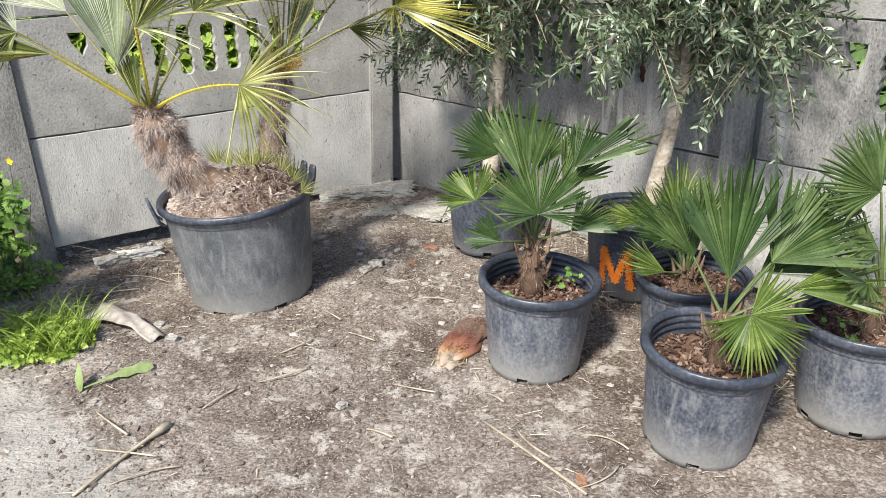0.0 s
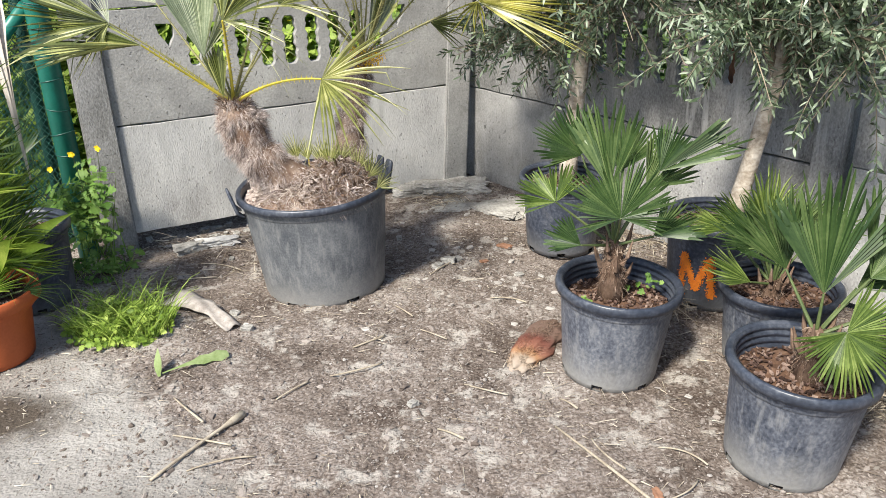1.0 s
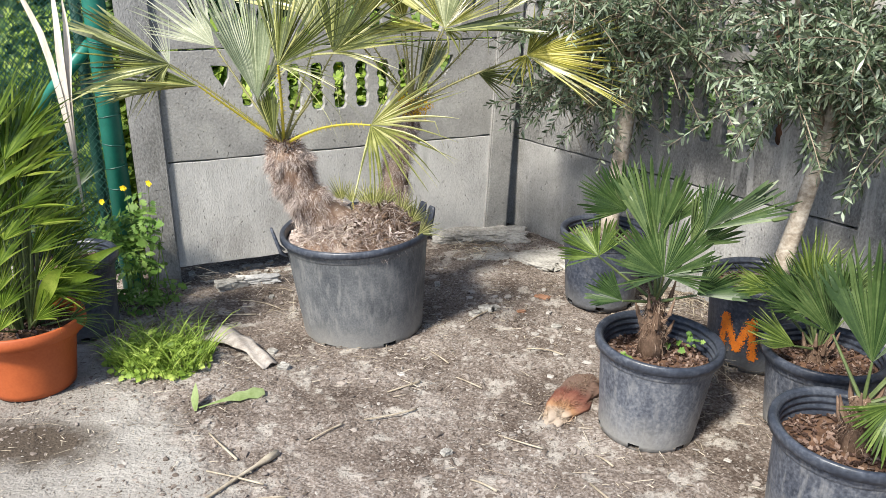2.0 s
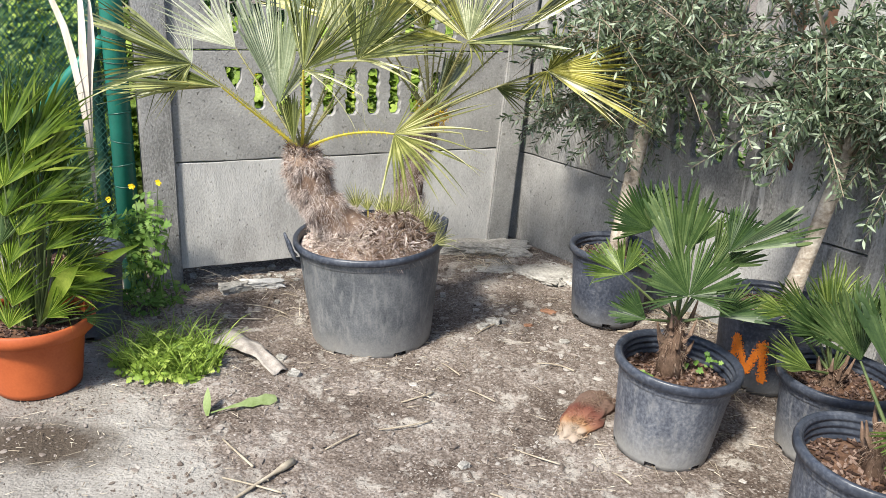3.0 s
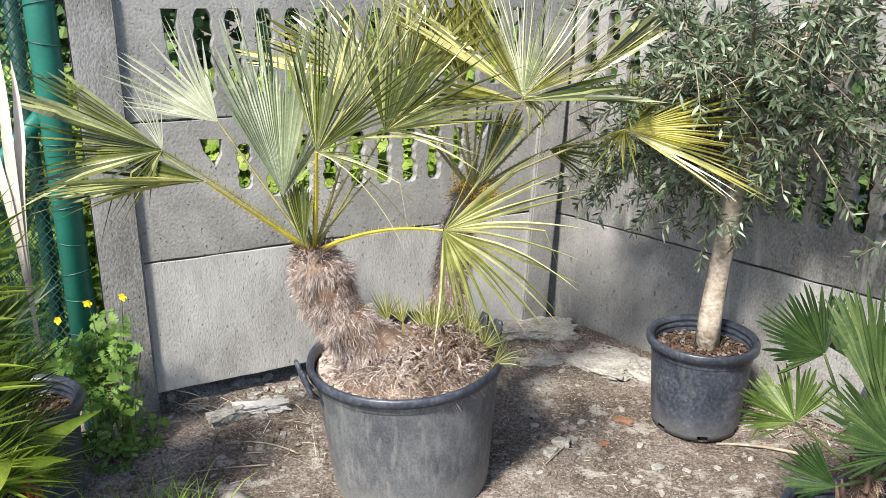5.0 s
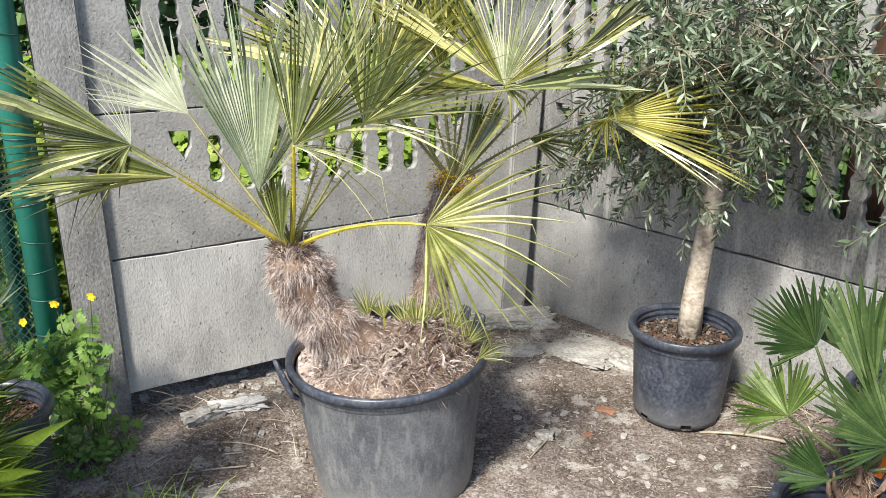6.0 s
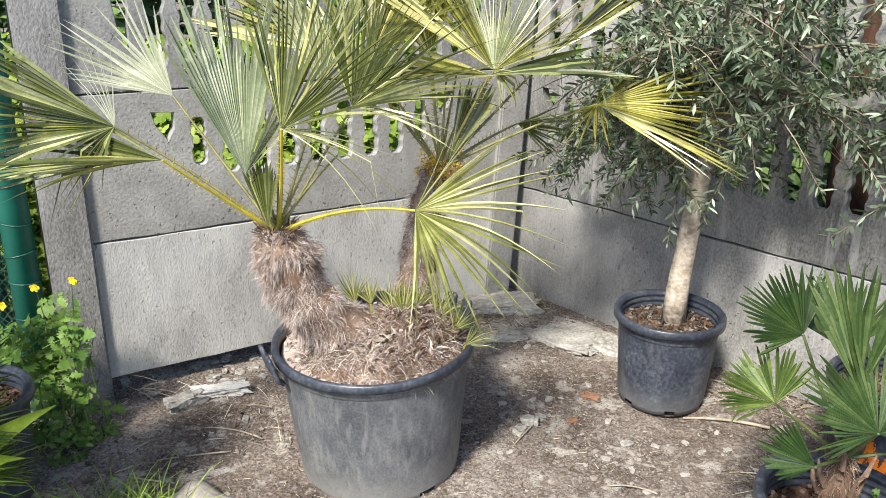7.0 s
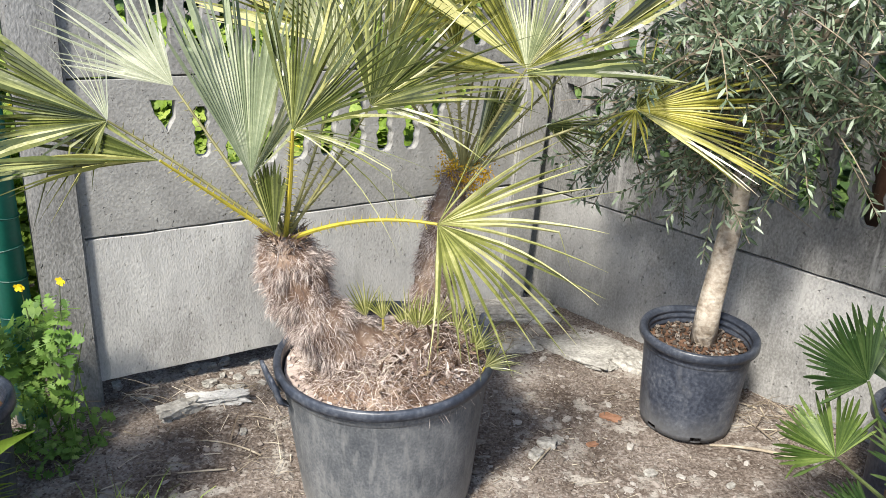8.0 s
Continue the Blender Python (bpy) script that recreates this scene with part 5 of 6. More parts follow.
LOW = ((-0.16, 3.84, 0.84), (-0.06, 3.82, 0.98), (0.02, 3.64, 0.80))
olive((0.150, 3.57, 0.27), [(0.150, 3.57, 0.26), (0.158, 3.578, 0.40), (0.178, 3.595, 0.61), (0.200, 3.60, 0.87), (0.215, 3.60, 1.08)], [0.043, 0.038, 0.036, 0.031, 0.022], (0.22, 3.55, 1.16), (0.52, 0.43, 0.52), 500, "young olive tree with a loose grey-green crown", 5, bare=130, low=LOW)
olive((0.728, 3.08, 0.27), [(0.728, 3.08, 0.26), (0.745, 3.08, 0.42), (0.778, 3.08, 0.60), (0.805, 3.08, 0.78), (0.820, 3.06, 1.02)], [0.035, 0.031, 0.029, 0.027, 0.020], (0.88, 2.96, 1.15), (0.56, 0.42, 0.48), 400, "young olive tree with a dense drooping crown", 9, bare=30)


# ---- palms at the open side ----
pot((-1.870, 2.510, 0.0), 0.198, 0.136, 0.258, "terracotta-coloured plastic pot with a bushy fan palm", TERRACOTTA, soil_z=0.215, ridges=False, lip=0.044, inset=0.030)
bush = thing("bushy_palm", (-1.870, 2.510, 0.215), "bushy bright green fan palm with several stems", "palm")
for k in range(58):
    w = k * 2.399 + R.uniform(-0.3, 0.3)
    lv_ = k / 57
    out = Vector((math.cos(w), math.sin(w), 0))
    hub = Vector((-1.86, 2.52, 0.22)) + out * (0.062 + 0.10 * (1 - lv_)) + Vector((0, 0, 0.04 + 0.62 * lv_ ** 1.15))
    up_ = 90 + (1 - 0.65 * lv_) * 70 * (-out.x)
    wide = R.uniform(34, 58)
    old_fan(bush, hub, Vector((0.05, -0.8, 0.45)) + out * 0.35 * (1 - lv_) - out * 0.2 * lv_, [(up_ - wide, up_ + wide, R.uniform(0.14, 0.175) + 0.11 * lv_, 13, BUSH_LIME if k % 7 else FAN_GREEN, 0.30, 0.30 * (1 - lv_) + 0.12, 0.04)], Vector((-1.865, 2.51, 0.22)) + out * 0.04, 0.0, PETIOLE_GREEN, 0.0034, 0.0125, False, 1)

pot((-1.955, 2.935, 0.0), 0.182, 0.145, 0.330, "dark nursery pot half hidden behind a terracotta pot", soil_z=0.27)
pal2 = thing("bushy_palm", (-1.955, 2.935, 0.27), "fan palm with a bleached dead leaf in a dark pot", "palm")
for k in range(14):
    w = k * 2.399
    lv_ = k / 13
    out = Vector((math.cos(w), math.sin(w), 0))
    if out.x > 0.25:
        continue
    hub = Vector((-1.955, 2.92, 0.30)) + out * (0.08 + 0.08 * (1 - lv_)) + Vector((0, 0, 0.06 + 0.36 * lv_))
    fan(pal2, hub, out * (0.8 - 0.4 * lv_) + Vector((0, 0, 0.3 + 0.6 * lv_)), Vector((0, -0.7, 0.5)) - out * 0.3, R.uniform(0.18, 0.27), FAN_GREEN if k % 4 else FAN_LIME, R.uniform(60, 110), 15, 0.45, 1.0, 0.08, 0.15, foot=Vector((-1.955, 2.93, 0.28)), stalk=PETIOLE_GREEN, stalk_r=0.004, spines=False)


def blade(parent, pts, widths, mat, name, label="", fold=0.3, ref=(0.2, 1, 0.2)):
    """A long folded leaf blade along points."""
    vs, fs = [], []
    pp = [local(parent, p) for p in pts]
    for i, p in enumerate(pp):
        d = (pp[min(i + 1, len(pp) - 1)] - pp[max(i - 1, 0)]).normalized()
        s_ = d.cross(Vector(ref)).normalized()
        u_ = s_.cross(d)
        vs += [p - s_ * widths[i], p + u_ * widths[i] * fold, p + s_ * widths[i]]
    for i in range(len(pp) - 1):
        q = 3 * i
        fs += [(q, q + 1, q + 4, q + 3), (q + 1, q + 2, q + 5, q + 4)]
    return raw(name, vs, fs, mat, parent, label, smooth=True)


for tip, b2 in (((-1.73, 2.75, 1.38), (-1.742, 2.76, 1.12)), ((-1.885, 2.75, 1.385), (-1.80, 2.76, 1.18)), ((-1.71, 2.77, 1.30), (-1.72, 2.77, 1.1))):
    pts = bez((-1.77, 2.80, 0.55), (-1.755, 2.77, 0.98), b2, 5) + bez(b2, (Vector(b2) + Vector(tip)) / 2 + Vector((0.008, 0, 0)), tip, 4)[1:]
    blade(pal2, pts, [0.005, 0.007, 0.010, 0.014, 0.016, 0.016, 0.014, 0.011, 0.007, 0.001], DEAD, "dead_leaf", "bleached dry dead leaf")
for tip, side in (((-1.516, 2.60, 0.505), 0.03), ((-1.60, 2.38, 0.50), -0.05), ((-1.56, 2.52, 0.42), 0.0)):
    blade(bush, bez((-1.80, 2.47, 0.26), (-1.70, 2.50 + side, 0.44), tip, 7), [0.006, 0.014, 0.022, 0.027, 0.026, 0.02, 0.011, 0.001], BUSH_LIME, "broad_leaf", "broad undivided leaf")

# ---- steel gate post with wire mesh ----
gate = thing("fence_post", (-2.015, 3.46, 0.0), "green painted round steel fence post with wire ties", "fence post")
post_bm = lathe([(0.001, -0.2), (0.046, -0.2), (0.046, 1.72), (0.040, 1.735), (0.001, 1.74)], 24)
part("tube", post_bm, GREEN_PAINT, gate, smooth=True)
for k in range(15):
    wv, wf = [], []
    z = 0.12 + k * 0.108 + R.uniform(-0.012, 0.012)
    sl = R.uniform(-0.012, 0.012)
    tube(wv, wf, [(0.0482 * math.cos(a / 16 * 6.2832), 0.0482 * math.sin(a / 16 * 6.2832), z + sl * math.cos(a / 16 * 6.2832)) for a in range(17)], [0.0022] * 17, 5)
    raw("wire_tie", wv, wf, GREEN_WIRE, gate)
strut = thing("brace_strut", (-2.06, 3.46, 1.07), "slanting green painted steel brace of the fence", "brace")
sv, sf = [], []
tube(sv, sf, [(0.0, 0, 0), (-0.20, 0.0, -0.19), (-1.0, 0.03, -1.0)], [0.026, 0.026, 0.026], 16)
raw("strut", sv, sf, GREEN_PAINT, strut, smooth=True)
back_post = thing("fence_post", (-2.19, 3.60, 0.0), "thin dark green steel post behind the mesh", "fence post")
part("tube", lathe([(0.001, -0.1), (0.024, -0.1), (0.024, 1.6), (0.001, 1.61)], 14), GREEN_WIRE, back_post, smooth=True)


def mesh_fence(o, along, width, height, pitch, label):
    """Woven diamond wire mesh from zigzag wires."""
    ob = thing("wire_mesh_fence", o, label, "wire fence")
    d = Vector(along).normalized()
    nrm = d.cross(Vector((0, 0, 1)))
    cols, rows_ = int(width / pitch), int(height / pitch)
    for c in range(cols):
        for sg in (0, 1):
            pts = []
            for r in range(rows_ + 1):
                off = ((r + sg) % 2) * pitch
                pts.append(d * (c * pitch + off + R.uniform(-0.003, 0.003)) + Vector((0, 0, r * pitch)) + nrm * (0.004 if sg else -0.004) + nrm * 0.03 * noise.noise((c * 0.25, r * 0.2, sg)))
            vs, fs = [], []
            tube(vs, fs, pts, [0.0024] * len(pts), 3)
            raw("wire", vs, fs, GREEN_WIRE, ob)
    return ob


mesh_fence((-2.06, 3.50, 0.03), (-1, 0.05, 0), 2.4, 1.65, 0.030, "dark green woven wire mesh fence")
mesh_fence((-2.06, 3.62, 0.03), (-1, 0.12, 0), 2.4, 1.65, 0.034, "second layer of dark green woven wire mesh")


# ---- weeds and greenery ----
def lobed(vs, fs, c, d, up, size, plain=False):
    """A small lobed leaf; plain: a pointed oval one."""
    d = Vector(d).normalized()
    s_ = d.cross(Vector(up)).normalized()
    n0 = len(vs)
    half = [(0.08, 0.10), (0.04, 0.30), (0.16, 0.44), (0.32, 0.40), (0.40, 0.24), (0.46, 0.42), (0.60, 0.47), (0.72, 0.36), (0.70, 0.18), (0.84, 0.22), (0.97, 0.13)]
    if plain:
        half = [(0.3, 0.28), (0.68, 0.24)]
    shape = [(0, 0)] + half + [(1.02, 0.0)] + [(a, -b) for a, b in reversed(half)]
    cup = Vector(up).normalized()
    for a, b in shape:
        vs.append(Vector(c) + d * a * size + s_ * b * size + cup * (abs(b) * 0.25 - a * a * 0.25) * size)
    fs.append(tuple(range(n0, n0 + len(shape))))


def pinnate(vs, fs, c, d, up, size):
    """A leaf of five scalloped leaflets in pairs along a thin midrib."""
    d, up = Vector(d).normalized(), Vector(up).normalized()
    s_ = d.cross(up).normalized()
    up = s_.cross(d)
    half = [(0.10, 0.06), (0.26, 0.34), (0.40, 0.16), (0.50, 0.46), (0.66, 0.22), (0.76, 0.38), (0.84, 0.16), (0.95, 0.15)]
    shape = [(0, 0)] + half + [(1.02, 0.0)] + [(a, -b) for a, b in reversed(half)]
    rib = [Vector(c) + d * size * a - up * size * 0.22 * a * a for a in (-0.25, 0.2, 0.62)]
    tube(vs, fs, rib, [0.0016, 0.0013, 0.0008], 3)
    for at, turn, k in ((0.05, 1.2, 0.27), (0.05, -1.2, 0.27), (0.34, 1.0, 0.34), (0.34, -1.0, 0.34), (0.56, 0.0, 0.46)):
        root = Vector(c) + d * size * at - up * size * 0.22 * at * at
        dd = d * math.cos(turn) + s_ * math.sin(turn) - up * 0.15
        side = dd.cross(up).normalized()
        n0 = len(vs)
        for a, b in shape:
            vs.append(root + (dd * a + side * b * 1.1 + up * (abs(b) * 0.22 - a * a * 0.22)) * size * k)
        fs.append(tuple(range(n0, n0 + len(shape))))


def greenery(name, label, at, count, place, size, mat, stems=0, flowers=0, category="weeds", group="", blades=0, blade_len=0.12, kind=""):
    """Leafy plants as stuff: lobed leaves, stems, blades and yellow flowers at places given by place(q)."""
    q = random.Random(round(at[0] * 977 + at[1] * 131 + count))
    t = thing(name, at, label, category, group, kind)
    o = Vector(at)
    vs, fs = [], []
    for _ in range(count):
        p = place(q)
        w = q.uniform(0, 6.283)
        leaf = pinnate if name in ("celandine", "weed_clump") else lobed
        leaf(vs, fs, p - o, (math.cos(w), math.sin(w), q.uniform(-0.3, 0.5)), (q.uniform(-0.6, 0.6), q.uniform(-1.5, 0.1), 0.8), q.uniform(*size), *([mat is HEDGE] if leaf is lobed else []))
    for _ in range(stems):
        p = place(q)
        tube(vs, fs, bez(Vector((p.x + q.uniform(-0.04, 0.04), p.y + q.uniform(-0.04, 0.04), 0)) - o, Vector((p.x, p.y, p.z * 0.5)) - o, p - o, 4), [0.0028, 0.0026, 0.0022, 0.002, 0.0015], 4)
    tagged(raw("foliage", vs, fs, mat, t), kind="stuff")
    vs, fs = [], []
    for _ in range(blades):
        p = place(q)
        p.z = ground_height(p.x, p.y)
        w = q.uniform(0, 6.283)
        strand(vs, fs, p - o, (math.cos(w) * 0.5, math.sin(w) * 0.5, 1), blade_len * q.uniform(0.5, 1.3), q.uniform(0.003, 0.006), 0.45, 4)
    if blades:
        tagged(raw("grass", vs, fs, WEED, t, "thin green grass blades"), kind="stuff")
    if flowers:
        fv, ff = [], []
        for _ in range(flowers):
            p = place(q) + Vector((0, -0.02, 0.03)) - o
            for k in range(4):
                w = k * 1.57 + 0.4
                a, b = Vector((math.cos(w), math.sin(w) * 0.6, 0.5)), Vector((-math.sin(w), math.cos(w), 0))
                n0 = len(fv)
                fv += [p, p + a * 0.010 - b * 0.006, p + a * 0.017, p + a * 0.010 + b * 0.006]
                ff.append((n0, n0 + 1, n0 + 2, n0 + 3))
        tagged(raw("flowers", fv, ff, FLOWER, t, "small yellow flowers"), kind="stuff")
    return t


def disc(cx, cy, r, h):
    def place(q):
        w, k = q.uniform(0, 6.283), math.sqrt(q.random())
        return Vector((cx + r * k * math.cos(w), cy + r * k * math.sin(w) * 0.7, 0.01 + h * q.random() * (1.15 - k)))
    return place


def box_place(x0, x1, y0, y1, z0, z1):
    """A bank of leaves that leans back as it rises."""
    def place(q):
        k = q.random()
        return Vector((q.uniform(x0, x1), y0 + (y1 - y0) * min(1, max(0, k + q.gauss(0, 0.07))), z0 + (z1 - z0) * k))
    return place


def along(o, d, n, u0, u1, b0, b1, z0, z1):
    """The same beside a fence line, b0 to b1 behind it."""
    def place(q):
        k = q.random()
        p = o + d * q.uniform(u0, u1) - n * (b0 + (b1 - b0) * min(1, max(0, k + q.gauss(0, 0.07))))
        return Vector((p.x, p.y, z0 + (z1 - z0) * k))
    return place


greenery("weed_clump", "bright green weed clump with grass blades", (-1.50, 2.77, 0), 210, disc(-1.49, 2.71, 0.18, 0.13), (0.040, 0.075), WEED, stems=40, blades=520, blade_len=0.27)
celandine = greenery("celandine", "leafy weed with yellow flowers beside the concrete post", (-1.86, 3.30, 0), 62, lambda q: Vector((q.gauss(-1.875, 0.075), q.gauss(3.275, 0.04), abs(q.gauss(0.24, 0.11)))), (0.07, 0.135), CELANDINE, stems=16)
for tip in ((-1.775, 3.28, 0.527), (-1.888, 3.28, 0.497), (-2.008, 3.30, 0.424), (-1.714, 3.27, 0.400)):
    root = Vector((-1.87 + (tip[0] + 1.87) * 0.3, 3.30, 0.02))
    pts = bez(root, root.lerp(Vector(tip), 0.5) + Vector((0.015, 0, 0.05)), Vector(tip), 6)
    sv_, sf_ = [], []
    tube(sv_, sf_, [p - Vector((-1.86, 3.30, 0)) for p in pts], [0.0026, 0.0024, 0.0022, 0.002, 0.0018, 0.0015, 0.0012], 5)
    raw("flower_stalk", sv_, sf_, PETIOLE_GREEN, celandine)
    pv, pf = [], []
    for n_ in range(2):
        c_ = Vector(tip) - Vector((-1.86, 3.30, 0)) + Vector((R.uniform(-0.014, 0.014), R.uniform(-0.01, 0.01), R.uniform(-0.012, 0.006)))
        for k in range(4):
            w = k * 1.571 + n_
            a, b = Vector((math.cos(w), -0.35, math.sin(w))).normalized(), Vector((-math.sin(w), 0, math.cos(w)))
            m_ = len(pv)
            pv += [c_, c_ + a * 0.006 - b * 0.006, c_ + a * 0.012 - b * 0.004, c_ + a * 0.013 + b * 0.004, c_ + a * 0.006 + b * 0.006]
            pf.append(tuple(range(m_, m_ + 5)))
    if tip[0] < -1.72:
        tagged(raw("blossom", pv, pf, FLOWER, celandine, "small yellow four-petalled blossom"), kind="stuff")
greenery("celandine", "low leafy weeds at the foot of the post", (-1.90, 3.22, 0), 34, disc(-1.86, 3.20, 0.17, 0.09), (0.05, 0.09), CELANDINE, stems=12, blades=30)
greenery("weed_strip", "sunlit flowering weeds behind the wire mesh", (-2.2, 3.85, 0), 1500, box_place(-3.2, -1.99, 3.72, 4.45, 0.0, 1.15), (0.03, 0.07), WEED, stems=120, flowers=60)
greenery("weed_strip", "sunlit flowering weeds behind the concrete fence", (-1.4, 4.4, 0), 4500, along(L0, LD, LN, -0.3, 2.2, 0.40, 1.15, 0.25, 1.06), (0.06, 0.11), WEED, stems=160, flowers=120)
greenery("weed_strip", "green weeds behind the shaded concrete fence", (0.9, 4.1, 0), 5000, along(R0, RD, RN, 0.0, 4.2, 0.60, 1.35, 0.2, 1.06), (0.06, 0.11), HEDGE, stems=160, flowers=40)
greenery("hedge", "dark green hedge behind the fence corner", (-2.5, 6.0, 0), 12000, box_place(-6.5, 0.5, 5.5, 7.2, 0.3, 3.0), (0.08, 0.17), HEDGE, stems=60, category="hedge", kind="stuff")
greenery("hedge", "dark green hedge beyond the wire mesh", (-3.6, 4.9, 0), 8000, box_place(-5.4, -2.2, 4.45, 5.7, 0.0, 2.6), (0.07, 0.15), HEDGE, stems=60, category="hedge", kind="stuff")
greenery("hedge", "green hedge behind the shaded fence", (2.4, 4.9, 0), 9000, along(R0, RD, RN, 0.2, 5.0, 2.0, 2.8, 0.0, 2.4), (0.08, 0.17), HEDGE, stems=60, category="hedge", kind="stuff")

# reddish trunk that shows through the balusters
tree = thing("tree", (0.93, 3.93, 0), "reddish-brown tree trunk behind the fence", "tree")
tv, tf = [], []
tube(tv, tf, [(0, 0, -0.1), (0.01, 0, 0.4), (-0.01, 0.01, 0.9), (0.0, 0.0, 1.3), (0.03, 0.05, 2.2)], [0.17, 0.14, 0.13, 0.125, 0.10], 16)
raw("trunk", tv, tf, TREE_BARK, tree, smooth=True)
cv, cf = [], []
for _ in range(1800):
    p = Vector((R.gauss(0.05, 0.5), R.gauss(0.35, 0.4), R.gauss(2.5, 0.32)))
    lobed(cv, cf, p, (R.uniform(-1, 1), R.uniform(-1, 1), R.uniform(-0.5, 0.5)), (R.uniform(-0.6, 0.6), R.uniform(-0.6, 0.6), 1), R.uniform(0.06, 0.12))
tagged(raw("crown", cv, cf, HEDGE, tree), kind="stuff")


for sx, sy, sz, cnt in ((0.155, 2.475, 0.262, 7), (0.365, 2.575, 0.262, 10), (1.04, 2.16, 0.28, 10)):
    greenery("pot_weed", "small green seedling weed growing in a pot", (sx, sy, sz), cnt, lambda q, sx=sx, sy=sy, sz=sz: Vector((sx + q.gauss(0, 0.025), sy + q.gauss(0, 0.025), sz + q.uniform(0.0, 0.06))), (0.014, 0.027), CELANDINE)


# ---- rubble, litter and small things on the ground ----
def boulder(name, at, size, mat, label, category, seed, squash=(1, 1, 1), rough=0.22, turn=0.0):
    q = random.Random(seed)
    bm = bmesh.new()
    bmesh.ops.create_icosphere(bm, subdivisions=5 if size > 0.09 else 3 if size > 0.018 else 2, radius=1)
    off = Vector((q.uniform(0, 50), q.uniform(0, 50), 0))
    for v in bm.verts:
        k = 1 + rough * noise.noise(v.co * 1.6 + off) + 0.5 * rough * noise.noise(v.co * 4 + off) + 0.3 * rough * noise.noise(v.co * 11 + off) + 0.15 * rough * noise.noise(v.co * 25 + off)
        c = Vector((max(-0.72, min(0.72, v.co.x)), max(-0.72, min(0.72, v.co.y)), max(-0.6, min(0.6, v.co.z)))) * k
        v.co = Vector((c.x * squash[0], c.y * squash[1], c.z * squash[2])) * size
    ob = part(name, bm, mat, None, "", smooth=False)
    ob.location, ob.rotation_euler = at, (q.uniform(-0.12, 0.12), q.uniform(-0.12, 0.12), turn)
    return tagged(ob, label, category)


boulder("concrete_footing", (-0.46, 4.30, -0.01), 0.27, RUBBLE, "crumbling mortar footing round the corner post", "footing", 3, (1.15, 0.5, 0.34), 0.28, 0.15)
boulder("concrete_footing", (-0.20, 4.10, -0.015), 0.28, RUBBLE, "flat broken mortar slab at the fence corner", "footing", 4, (1.25, 0.6, 0.14), 0.18, -0.75)
boulder("concrete_footing", (-0.52, 4.05, -0.02), 0.24, RUBBLE, "low mortar spill at the fence corner", "footing", 6, (1.1, 0.55, 0.12), 0.18, 0.1)
boulder("concrete_block", (0.03, 3.90, 0.02), 0.10, RUBBLE, "dark grey concrete lump beside the pot", "rubble", 8, (1.0, 0.6, 0.6), 0.2, -0.7)
boulder("concrete_slab", (-1.42, 3.53, 0.012), 0.095, CONCRETE_PALE, "pale broken concrete piece under the fence", "rubble", 12, (1.25, 0.36, 0.24), 0.45, 0.12)
boulder("concrete_slab", (-1.53, 3.45, 0.008), 0.075, RUBBLE, "leaning grey broken concrete piece", "rubble", 13, (1.2, 0.42, 0.45), 0.5, 0.85)
for k, (x, y, s_) in enumerate(((-0.35, 3.37, 0.035), (-0.39, 3.31, 0.03), (-0.31, 3.40, 0.022), (-1.03, 2.73, 0.026), (-0.37, 2.30, 0.022), (-1.30, 3.35, 0.018), (-1.12, 2.86, 0.022), (0.18, 3.21, 0.016), (-0.60, 3.62, 0.02), (0.40, 1.80, 0.024), (-0.05, 3.25, 0.024))):
    boulder("stone", (x, y, ground_height(x, y) + s_ * 0.25), s_, RUBBLE, "pale grey stone lying on the soil", "stone", 40 + k, (1.1, 0.8, 0.6), 0.3, k)
for k, (x, y, s_) in enumerate(((-0.115, 3.55, 0.038), (-0.20, 3.40, 0.022), (0.31, 1.93, 0.022))):
    boulder("brick_fragment", (x, y, ground_height(x, y) + 0.004), s_, BRICK, "orange-brown brick fragment on the soil", "brick", 70 + k, (1.2, 0.7, 0.35), 0.25, k * 1.2 - 0.6)

edge = random.Random(23)
for k in range(34):
    u, v = edge.uniform(0.02, 1.15), edge.uniform(-0.10, 0.17)
    p = L0 + LD * u + LN * v
    s_ = edge.uniform(0.010, 0.030)
    boulder("stone", (p.x, p.y, ground_height(p.x, p.y) + s_ * 0.25), s_, RUBBLE, "grey rubble lump under the raised fence panel", "stone", 300 + k, (1.2, 0.8, 0.55), 0.35, k * 1.3)

# curled strip of palm sheath
strip = thing("palm_sheath", (-1.22, 2.83, 0.0), "curled pale grey dry palm sheath on the soil", "palm sheath")
sv, sf, steps = [], [], 12
for i in range(steps + 1):
    t = i / steps
    c = Vector((-1.375, 2.935, 0.045)).lerp(Vector((-1.075, 2.735, 0.020)), t) + Vector((0.006 * math.sin(t * 5), 0.008 * math.sin(t * 4), 0.012 * math.sin(t * 3.1)))
    d = Vector((0.30, -0.20, 0)).normalized()
    s_ = Vector((0.20, 0.30, 0)).normalized()
    hw = 0.036 - 0.008 * t + 0.040 * (1 - t) ** 4 + 0.004 * math.sin(t * 17) + 0.010 * t ** 6
    for k in range(7):
        w = (k - 3) / 3
        for lay in (0, 1):
            sv.append(c + s_ * hw * w + Vector((0, 0, -(0.016 * (1 - t) ** 2 + 0.004) * w * w + 0.006 * math.sin(w * 4 + t * 7) - lay * 0.005)) - strip.location)
for i in range(steps):
    for k in range(6):
        a, b = (i * 7 + k) * 2, ((i + 1) * 7 + k) * 2
        sf += [(a, a + 2, b + 2, b), (a + 1, b + 1, b + 3, a + 3)]
    a, b = i * 14, (i + 1) * 14
    sf += [(a, b, b + 1, a + 1), (a + 12, a + 13, b + 13, b + 12)]
